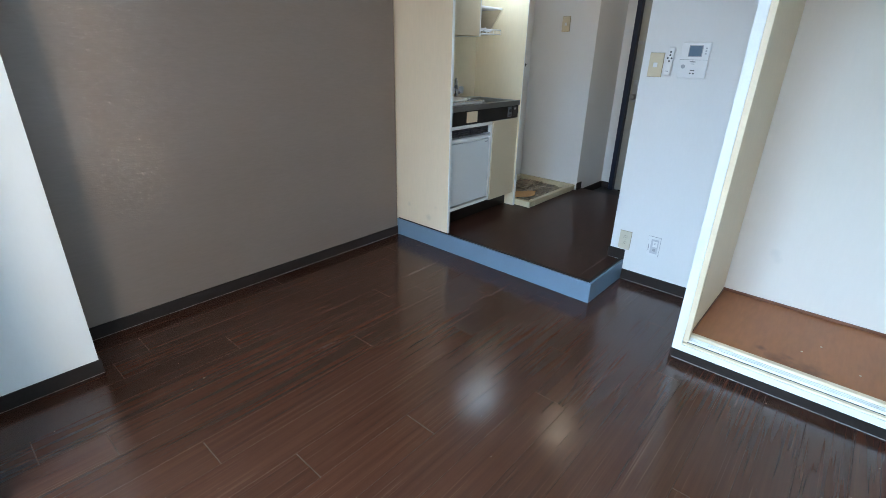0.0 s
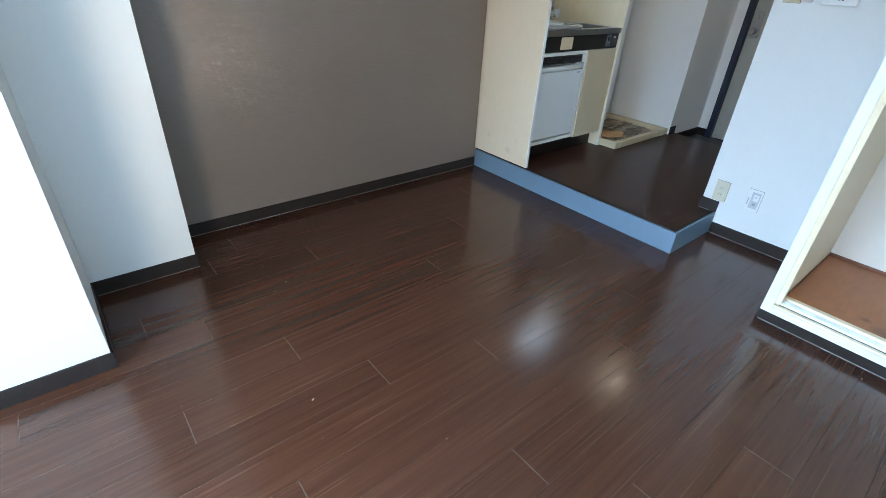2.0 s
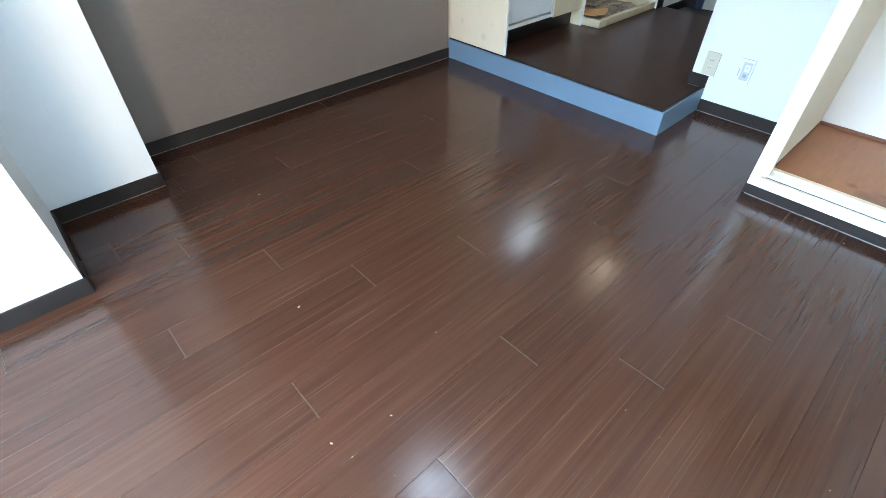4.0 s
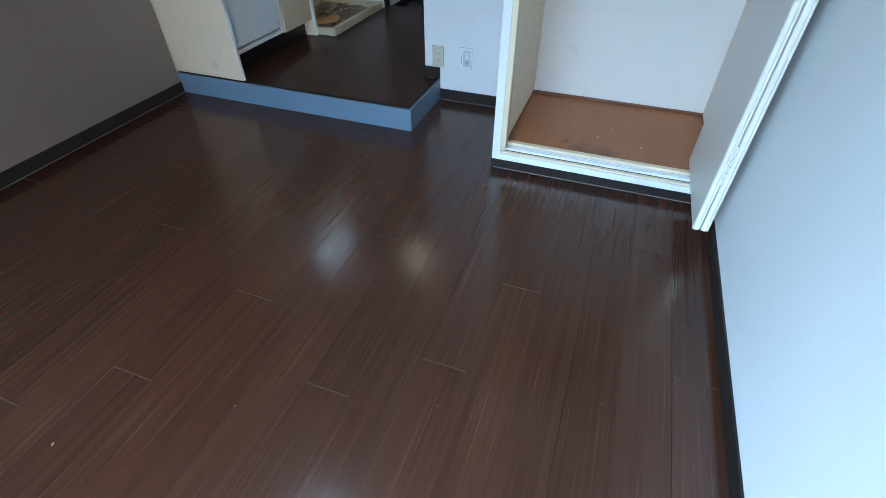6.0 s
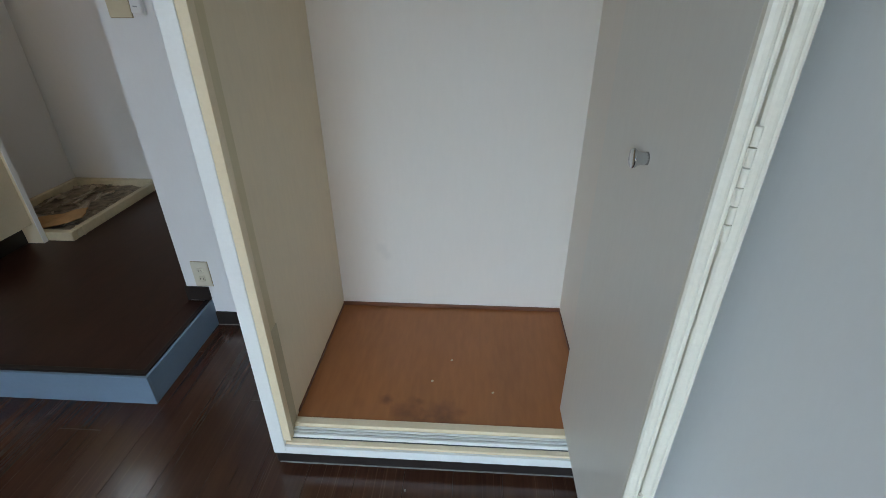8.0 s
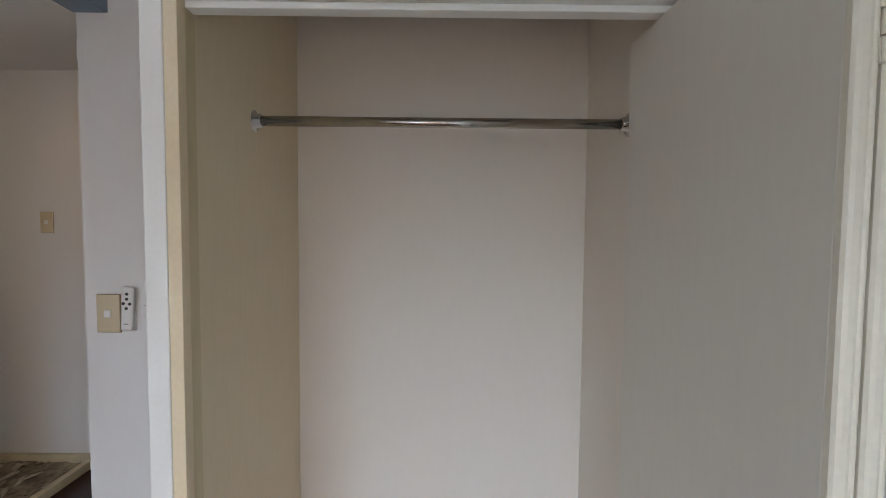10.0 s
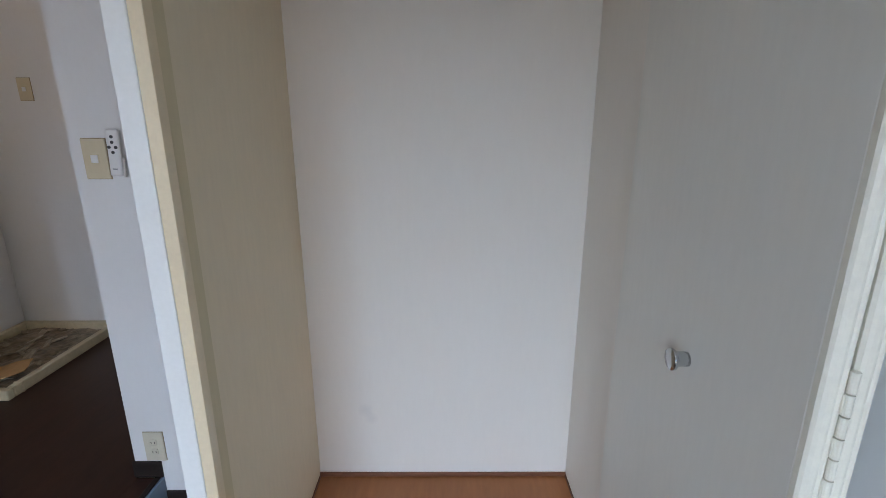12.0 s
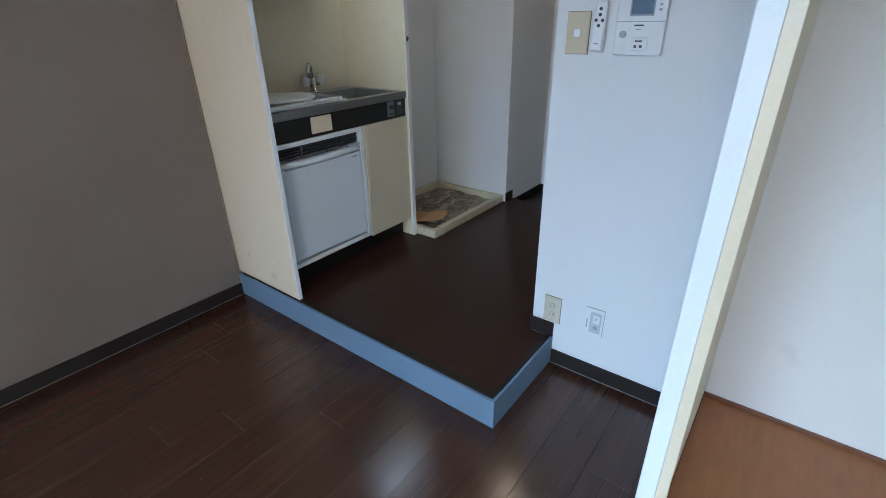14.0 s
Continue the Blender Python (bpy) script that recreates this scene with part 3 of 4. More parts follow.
def build_bifold():
    d = thing("folding_door", "grey-white folding closet door folded open with a chrome knob", "closet door", at=(3.11, -0.35, 0.12))
    inv = Matrix.Translation((-3.11, 0.35, -0.12))
    y0, y1, z0, z1 = -0.582, -0.050, 0.126, 1.968
    for x0, x1 in ((3.080, 3.1066), (3.1104, 3.137)):
        bm = box(bmesh.new(), x0, x1, y0 + 0.014, y1, z0, z1, 0.002)
        bmesh.ops.transform(bm, matrix=inv, verts=bm.verts)
        leaf = part("leaf", bm, DOOR_PAINT, d, "grey-white laminated door leaf")
        bm = moulded(x0, x1, y0, z0, z1)
        bmesh.ops.transform(bm, matrix=inv, verts=bm.verts)
        part("edge_strip", bm, DOOR_EDGE, leaf, "white moulded edge strip")
    for zc in (0.42, 1.112, 1.84):
        bm = bmesh.new()
        for k in range(6):
            z = zc - 0.075 + k * 0.0255
            lean = 0.0012 if k % 2 else -0.0012
            cyl(bm, 0.0046, 0.0235, pose(3.1085, y0 + 0.001, z), 14)
            box(bm, 3.1085 + lean - 0.0042, 3.1085 + lean + 0.0042, y0 + 0.001, y0 + 0.006, z - 0.0115, z + 0.0115, 0.001)
        bmesh.ops.transform(bm, matrix=inv, verts=bm.verts)
        part("hinge", bm, DOOR_EDGE, d, "white painted hinge")
    bm = turned(bmesh.new(), [(0.0115, 0.0), (0.0115, 0.010), (0.0125, 0.016), (0.0155, 0.0205), (0.0175, 0.0225), (0.0178, 0.026), (0.0165, 0.0275), (0.004, 0.028)], inv @ pose(3.080, -0.338, 1.058, 0, -90, 0))
    part("knob", bm, CHROME, d, "chrome knob", True)


build_bifold()


def build_rod():
    r = thing("hanging_rod", "stainless steel hanging rod fixed across the closet", "rod", at=((2.230 + 3.161) / 2, 0.145, 1.848))
    w = (CX1 - CX0) / 2
    part("bar", cyl(bmesh.new(), 0.0125, 2 * w - 0.02, pose(0, 0, 0, 0, 90, 0), 24), ROD_STEEL, r, "", True)
    for s in (-1, 1):
        part("flange", turned(bmesh.new(), [(0.030, 0.0), (0.030, 0.003), (0.027, 0.006), (0.018, 0.008), (0.017, 0.022), (0.0125, 0.024)], pose(s * w, 0, 0, 0, -90 * s, 0)), CHROME, r, "chrome socket", True)


build_rod()


# ---- wall fittings by the switches ----
YW = Y_SWITCH


def plate(bm, x, z, w, h, depth, bevel=0.002):
    return box(bm, x - w / 2, x + w / 2, YW - depth, YW, z - h / 2, z + h / 2, bevel)


def local(bm, x, y, z):
    bmesh.ops.translate(bm, vec=(-x, -y, -z), verts=bm.verts)
    return bm


def build_light_switch(x, z, y):
    s = thing("light_switch", "aged ivory light switch plate on the wall", "switch", "light switches", at=(x, y, z))
    part("rim", box(bmesh.new(), -0.0385, 0.0385, -0.003, 0, -0.0625, 0.0625, 0.001), PLATE_SHADE, s, "brown backing standing in for the shadow line round the plate")
    part("plate", box(bmesh.new(), -0.037, 0.037, -0.008, -0.003, -0.061, 0.061, 0.002), IVORY_PLASTIC, s)
    part("rocker_frame", box(bmesh.new(), -0.0135, 0.0135, -0.0095, -0.008, -0.0145, 0.0145, 0.0007), IVORY_PLASTIC, s)
    part("rocker", box(bmesh.new(), -0.011, 0.011, -0.013, -0.0095, -0.012, 0.012, 0.002), WHITE_PLASTIC, s, "small white rocker")
    return s


def build_outlet(x, z):
    s = thing("power_outlet", "aged ivory double power outlet low on the wall", "outlet", at=(x, YW, z))
    part("rim", box(bmesh.new(), -0.0372, 0.0372, -0.0025, 0, -0.0612, 0.0612, 0.001), PLATE_SHADE, s, "brown backing standing in for the shadow line round the plate")
    part("plate", box(bmesh.new(), -0.036, 0.036, -0.007, -0.0025, -0.060, 0.060, 0.002), OUTLET_PLASTIC, s)
    for dz in (0.020, -0.020):
        part("socket", box(bmesh.new(), -0.013, 0.013, -0.010, -0.007, dz - 0.012, dz + 0.012, 0.003), OUTLET_PLASTIC, s)
        bm = bmesh.new()
        for dx in (-0.006, 0.006):
            box(bm, dx - 0.001, dx + 0.001, -0.0108, -0.0098, dz - 0.004, dz + 0.004)
        part("slots", bm, DARK_GREY, s, "dark slots")
    return s


def build_tv_outlet(x, z):
    s = thing("antenna_outlet", "white antenna and telephone outlet plate low on the wall", "outlet", at=(x, YW, z))
    # grey backing draws the shadow line round the plate
    part("rim", box(bmesh.new(), -0.0372, 0.0372, -0.0025, 0, -0.0612, 0.0612, 0.001), GREY_PLASTIC, s, "grey backing standing in for the shadow line round the plate")
    part("plate", box(bmesh.new(), -0.036, 0.036, -0.007, -0.0025, -0.060, 0.060, 0.002), WHITE_PLASTIC, s)
    part("insert", box(bmesh.new(), -0.016, 0.028, -0.0095, -0.007, -0.046, 0.046, 0.002), PALE_PLASTIC, s)
    part("coax_socket", cyl(bmesh.new(), 0.0045, 0.010, pose(0.008, -0.013, 0.020, 90, 0, 0), 16), PALE_PLASTIC, s, "small coaxial socket", True)
    part("telephone_socket", box(bmesh.new(), 0.000, 0.016, -0.0105, -0.0093, -0.030, -0.014), GREY_PLASTIC, s)
    part("shutter", box(bmesh.new(), -0.004, 0.022, -0.0103, -0.0093, -0.002, 0.034, 0.0004), WHITE_PLASTIC, s)
    part("slide", box(bmesh.new(), -0.029, -0.025, -0.0085, -0.0068, -0.030, 0.010), GREY_PLASTIC, s)
    return s


def build_remote(x, z):
    r = thing("remote_control", "white lamp remote control in a wall holder", "remote control", at=(x, YW, z))
    tilt = pose(0, -0.004, 0, 0, 3, 0)
    part("holder", box(bmesh.new(), -0.019, 0.019, -0.012, 0, -0.070, -0.010, 0.004, tilt), WHITE_PLASTIC, r)
    part("body", box(bmesh.new(), -0.0185, 0.0185, -0.026, -0.0125, -0.066, 0.075, 0.006, tilt, 3), WHITE_PLASTIC, r)
    for bx, bz in ((0, 0.052), (0, 0.036), (-0.010, 0.021), (0.010, 0.021), (0, 0.006)):
        part("button", cyl(bmesh.new(), 0.0048, 0.003, tilt @ pose(bx, -0.0265, bz, 90, 0, 0), 14), DARK_GREY, r, "dark grey button")
    part("print", box(bmesh.new(), -0.007, 0.007, -0.0266, -0.0258, -0.046, -0.042, 0, tilt), GREY_PLASTIC, r, "small grey mark")
    return r


def build_intercom(x, z):
    i = thing("intercom", "white video intercom with a small dark screen", "intercom", at=(x, YW, z))
    part("body", box(bmesh.new(), -0.070, 0.070, -0.024, -0.004, -0.088, 0.088, 0.005, None, 3), WHITE_PLASTIC, i)
    part("back_plate", box(bmesh.new(), -0.066, 0.066, -0.004, 0, -0.084, 0.084), GREY_PLASTIC, i)
    part("screen_bezel", box(bmesh.new(), -0.032, 0.036, -0.0252, -0.0238, 0.018, 0.074, 0.0006), GREY_PLASTIC, i)
    part("screen", box(bmesh.new(), -0.028, 0.032, -0.0262, -0.0250, 0.022, 0.070, 0.0003), SCREEN, i, "dark blue-grey screen")
    part("seam", box(bmesh.new(), -0.069, 0.069, -0.0243, -0.0236, 0.003, 0.005), GREY_PLASTIC, i)
    part("call_button", cyl(bmesh.new(), 0.010, 0.004, pose(-0.045, -0.0255, -0.030, 90, 0, 0), 20), GREY_PLASTIC, i, "round grey button")
    for bz in (0.060, 0.047, 0.034):
        part("button", box(bmesh.new(), 0.048, 0.056, -0.0262, -0.0238, bz - 0.003, bz + 0.003, 0.0008), GREY_PLASTIC, i)
    part("brand_bar", box(bmesh.new(), -0.016, 0.012, -0.0246, -0.0238, -0.008, -0.004), DARK_GREY, i, "dark printed bar")
    part("print", box(bmesh.new(), -0.010, 0.006, -0.0246, -0.0238, -0.018, -0.015), GREY_PLASTIC, i)
    part("panel_lower", box(bmesh.new(), -0.016, 0.030, -0.0258, -0.0238, -0.074, -0.038, 0.001), WHITE_PLASTIC, i)
    part("print", box(bmesh.new(), -0.006, 0.014, -0.0264, -0.0256, -0.050, -0.046), DARK_GREY, i)
    for bx in (-0.004, 0.012):
        part("button", box(bmesh.new(), bx - 0.004, bx + 0.004, -0.0268, -0.0256, -0.066, -0.059), DARK_GREY, i)
    return i


build_light_switch(1.632, 1.303, YW)
build_outlet(1.641, 0.263)
build_tv_outlet(1.818, 0.271)
build_remote(1.706, 1.318)
build_intercom(1.826, 1.330)
build_light_switch(0.351, 1.588, Y_WASH)


# ---- kitchenette ----
KX = 0.474


def build_kitchen():
    near = tagged(new("kitchen_end_panel"), "tall cream kitchen end panel with scuffs", "panel")
    cube("side_panel", CREAM, (X_GREY - 0.015, 0.537, 0.0145, 0.034, H_STEP + 0.0045, H_HALL), near, "", 0.001)
    cube("edge_band", WHITE_TRIM, (0.537, 0.541, 0.014, 0.0345, H_STEP + 0.0045, H_HALL), near, "white edge band", 0.001)
    far = tagged(new("kitchen_far_panel"), "tall cream kitchen end panel with a white edge", "panel")
    cube("side_panel", KITCHEN_BACK, (0.012, 0.487, 0.932, 0.958, H_STEP, H_HALL), far, "", 0.001)
    cube("edge_band", WHITE_TRIM, (0.487, 0.491, 0.9315, 0.9585, H_STEP, H_HALL), far, "white edge band", 0.001)

    k = thing("kitchen_base_unit", "cream kitchen base with a black fascia and toe kick", "kitchen unit", at=(0.25, 0.47, H_STEP))
    o = Matrix.Translation((-0.25, -0.47, -H_STEP))

    def kp(name, mat, dims, label="", bevel=0.0, up=None):
        bm = box(bmesh.new(), *dims, bevel=bevel)
        bmesh.ops.transform(bm, matrix=o, verts=bm.verts)
        return part(name, bm, mat, up or k, label)

    kp("fascia", BLACK, (KX - 0.03, KX - 0.006, 0.034, 0.932, 0.866, 0.964), "glossy black fascia", 0.002)
    kp("fascia_plate", IVORY_TRIM, (KX - 0.006, KX - 0.001, 0.275, 0.396, 0.880, 0.956), "ivory cover plate", 0.004)
    kp("control_panel", CONTROL_GREY, (KX - 0.006, KX - 0.002, 0.786, 0.838, 0.880, 0.958), "blue-grey control panel", 0.002)
    bm = cyl(bmesh.new(), 0.014, 0.012, o @ pose(KX + 0.004, 0.812, 0.928, 0, 90, 0), 20, 0.012)
    part("control_knob", bm, DARK_GREY, k, "round dark knob", True)
    kp("control_mark", DARK_GREY, (KX - 0.0025, KX - 0.001, 0.794, 0.830, 0.890, 0.898))
    kp("socket_plate", DARK_GREY, (KX - 0.006, KX - 0.003, 0.856, 0.904, 0.884, 0.956), "dark socket plate", 0.002)
    kp("socket_mark", PALE_PLASTIC, (KX - 0.004, KX - 0.002, 0.868, 0.892, 0.932, 0.946), "pale printed mark")
    kp("rail_top", WHITE_TRIM, (KX - 0.03, KX - 0.004, 0.034, 0.590, 0.842, 0.864), "white rail", 0.002)
    kp("rail_bottom", WHITE_TRIM, (KX - 0.45, KX - 0.004, 0.034, 0.592, 0.252, 0.276), "white bottom board", 0.002)
    kp("divider", WHITE_TRIM, (0.05, KX - 0.002, 0.566, 0.590, 0.276, 0.842), "white divider", 0.002)
    kp("cabinet_door", CREAM_DOOR, (KX - 0.020, KX + 0.002, 0.594, 0.930, 0.245, 0.864), "beige cabinet door", 0.002)
    kp("carcass", CREAM_DOOR, (0.02, KX - 0.022, 0.594, 0.930, 0.254, 0.855))
    # shade deep in the open base, put in as a black sheet
    kp("back_shadow_board", BLACK, (0.016, 0.030, 0.034, 0.566, 0.276, 0.860), "black sheet standing in for the shade at the back of the base")
    kp("toe_kick", BLACK, (0.05, 0.40, 0.036, 0.930, H_STEP + 0.001, 0.252), "dark recessed toe kick")

    # worktop with a sunk basin
    w = thing("worktop", "stainless steel worktop with a pressed sink", "worktop", at=(0.25, 0.47, 0.964))
    o2 = Matrix.Translation((-0.25, -0.47, -0.964))
    bm = bmesh.new()
    zt = 0.999
    x0, x1, y0, y1 = 0.02, KX + 0.004, 0.036, 0.930
    a0, a1, b0, b1 = 0.11, 0.425, 0.565, 0.895
    for d in ((x0, x1, y0, b0), (x0, x1, b1, y1), (x0, a0, b0, b1), (a1, x1, b0, b1)):
        box(bm, d[0], d[1], d[2], d[3], 0.967, zt)
    box(bm, x1, x1 + 0.004, y0, y1, 0.964, zt + 0.002, 0.0018)
    bmesh.ops.transform(bm, matrix=o2, verts=bm.verts)
    part("top_sheet", bm, STEEL, w)
    bm = bmesh.new()
    t = 0.003
    for d in ((a0 + 0.0005, a0 + t, b0 + t, b1 - t), (a1 - t, a1 - 0.0005, b0 + t, b1 - t), (a0 + 0.0005, a1 - 0.0005, b0 + 0.0005, b0 + t), (a0 + 0.0005, a1 - 0.0005, b1 - t, b1 - 0.0005)):
        box(bm, *d, zt - 0.12, zt - 0.001)
    box(bm, a0 + 0.0005, a1 - 0.0005, b0 + 0.0005, b1 - 0.0005, zt - 0.123, zt - 0.12)
    bmesh.ops.transform(bm, matrix=o2, verts=bm.verts)
    part("basin", bm, BASIN, w, "brushed steel basin")
    bm = turned(bmesh.new(), [(0.045, 0.0), (0.045, 0.004), (0.03, 0.004), (0.028, 0.001)], o2 @ pose(0.268, 0.73, zt - 0.12))
    part("drain", bm, DARK_GREY, w)

    # hob with a round white lid
    h = thing("hob", "electric hob in a steel surround under a round white lid", "hob", at=(0.262, 0.275, zt))
    bm = bmesh.new()
    for d in ((-0.19, 0.195, -0.215, -0.19), (-0.19, 0.195, 0.20, 0.225), (-0.19, -0.165, -0.19, 0.20), (0.17, 0.195, -0.19, 0.20)):
        box(bm, *d, 0, 0.026, 0.009)
    box(bm, -0.165, 0.17, -0.19, 0.20, 0.0, 0.006)
    part("surround", bm, TRAY, h, "polished steel tray")
    part("lid", turned(bmesh.new(), [(0.12, 0.020), (0.158, 0.024), (0.165, 0.029), (0.163, 0.033), (0.150, 0.034), (0.140, 0.031), (0.02, 0.032)], pose(0, 0, 0), 40), CERAMIC, h, "round white enamel lid", True)

    # tap
    f = thing("tap", "chrome mixer tap with white handles", "tap", at=(0.068, 0.63, zt))
    part("base", turned(bmesh.new(), [(0.030, 0.0), (0.030, 0.006), (0.018, 0.012), (0.016, 0.07), (0.014, 0.075)], pose(0, 0, 0), 24), CHROME, f, "", True)
    pts = [(0, 0, 0.04), (0.001, -0.002, 0.11), (0.005, -0.010, 0.134), (0.013, -0.024, 0.145), (0.022, -0.037, 0.139), (0.027, -0.044, 0.118), (0.028, -0.046, 0.082)]
    part("spout", tube(bmesh.new(), pts, 0.0115), CHROME, f, "curved chrome spout", True)
    for dy in (-0.048, 0.058):
        part("arm", cyl(bmesh.new(), 0.010, 0.05, pose(0, dy / 2, 0.045, 90, 0, 0), 14), CHROME, f, "", True)
        part("handle", turned(bmesh.new(), [(0.012, 0.035), (0.019, 0.038), (0.021, 0.050), (0.020, 0.082), (0.016, 0.089), (0.003, 0.091)], pose(0, dy, 0), 20), WHITE_PLASTIC, f, "white plastic handle", True)
    hook = thing("wall_hook", "small dark hook screwed to the panel edge", "hook", at=(0.491, 0.945, 1.262))
    part("hook_plate", box(bmesh.new(), 0, 0.003, -0.006, 0.006, -0.012, 0.012, 0.001), DARK_GREY, hook)
    part("hook_arm", tube(bmesh.new(), [(0.002, 0, 0.004), (0.012, 0, 0.0), (0.016, 0, 0.008)], 0.002, 8), DARK_GREY, hook, "", True)


build_kitchen()


def build_fridge():
    r = thing("mini_fridge", "white compact fridge built in under the worktop", "fridge", at=(0.26, 0.30, 0.276))
    o = Matrix.Translation((-0.26, -0.30, -0.276))

    def fp(name, mat, dims, label="", bevel=0.0, up=None):
        bm = box(bmesh.new(), *dims, bevel=bevel)
        bmesh.ops.transform(bm, matrix=o, verts=bm.verts)
        return part(name, bm, mat, up or r, label)

    fp("body", FRIDGE_WHITE, (0.04, 0.425, 0.078, 0.560, 0.2765, 0.780), "", 0.004)
    door = fp("door", FRIDGE_WHITE, (0.430, 0.473, 0.076, 0.561, 0.290, 0.745), "smooth white door", 0.006)
    bm = bmesh.new()
    rings = []
    for i in range(17):
        u = i / 16
        y, belly = 0.076 + 0.485 * u, math.sin(math.pi * u)
        x, z = 0.474 + 0.012 * belly, 0.751 - 0.004 * belly
        rings.append([bm.verts.new(p) for p in ((0.430, y, z), (x - 0.005, y, z), (x, y, z + 0.006), (x - 0.002, y, 0.771), (x - 0.010, y, 0.776), (0.430, y, 0.776))])
    for p, q in zip(rings, rings[1:]):
        for i in range(6):
            bm.faces.new((p[i], p[(i + 1) % 6], q[(i + 1) % 6], q[i]))
    bm.faces.new(rings[0])
    bm.faces.new(list(reversed(rings[-1])))
    bmesh.ops.recalc_face_normals(bm, faces=bm.faces[:])
    bmesh.ops.transform(bm, matrix=o, verts=bm.verts)
    part("door_cap", bm, FRIDGE_WHITE, door, "white bowed cap along the door top", True)
    fp("grip_recess", FRIDGE_GREY, (0.432, 0.4745, 0.10, 0.40, 0.743, 0.750), "grey grip recess under the cap", 0.001, door)
    fp("badge", GREY_PLASTIC, (0.473, 0.4742, 0.500, 0.536, 0.722, 0.729), "small grey badge", 0, door)
    fp("hinge_cover", FRIDGE_GREY, (0.42, 0.474, 0.500, 0.562, 0.777, 0.789), "", 0.003)
    for i in range(4):
        fp("louvre", DARK_GREY, (0.415, 0.452, 0.060, 0.565, 0.786 + i * 0.014, 0.792 + i * 0.014), "dark louvre", 0.001)
    for y in (0.062, 0.215, 0.365, 0.465, 0.556):
        fp("louvre_post", DARK_GREY, (0.42, 0.448, y, y + 0.008, 0.782, 0.842), "dark post")


build_fridge()


def build_upper():
    c = thing("wall_cabinet", "cream wall cabinet hung over the hob", "cabinet", at=(0.18, 0.27, 1.455))
    o = Matrix.Translation((-0.18, -0.27, -1.455))

    def up(name, mat, dims, label="", bevel=0.0, at=None):
        bm = box(bmesh.new(), *dims, bevel=bevel)
        bmesh.ops.transform(bm, matrix=o, verts=bm.verts)
        return part(name, bm, mat, at or c, label)

    up("carcass", CREAM_DOOR, (0.014, 0.335, 0.036, 0.525, 1.45, 2.2))
    up("door", CREAM_DOOR, (0.337, 0.355, 0.038, 0.524, 1.45, 2.2), "", 0.002)
    up("edge", WHITE_TRIM, (0.014, 0.357, 0.5255, 0.536, 1.447, 2.2), "white side board", 0.001)
    s = thing("wall_shelf", "white open shelf with a steel dish rack", "shelf", at=(0.18, 0.73, 1.47))
    bm = box(bmesh.new(), -0.166, 0.15, -0.193, 0.095, 0.165, 0.180, 0.002)
    part("board", bm, WHITE_TRIM, s)
    bm = bmesh.new()
    for dz in (0.0, 0.03):
        tube(bm, [(0.15, -0.193, dz), (0.15, 0.088, dz)], 0.004, 8)
        tube(bm, [(-0.16, -0.193, dz), (-0.16, 0.088, dz)], 0.004, 8)
    for k in range(7):
        y = -0.18 + k * 0.044
        tube(bm, [(-0.16, y, 0), (0.15, y, 0), (0.15, y, 0.03)], 0.0025, 6)
    part("rack", bm, WHITE_TRIM, s, "white wire rack", True)
    bm = box(bmesh.new(), -0.166, 0.148, 0.083, 0.093, -0.01, 0.165)
    for v in bm.verts:
        if v.co.x > 0 and v.co.z < 0.05:
            v.co.x = 0.03
    part("side_board", bm, CREAM_DOOR, s, "slanting side board")
    p = thing("papers", "crumpled sheet of white paper lying in the rack", "paper", at=(0.24, 0.66, 1.476))
    bm = bmesh.new()
    bmesh.ops.create_grid(bm, x_segments=10, y_segments=10, size=0.08)
    for v in bm.verts:
        v.co.z = 0.018 + 0.035 * noise.noise(v.co * 22) + 0.012 * abs(v.co.x) * 10
    r = bmesh.ops.solidify(bm, geom=bm.faces[:], thickness=0.002)
    part("sheet", bm, PAPER, p)


build_upper()


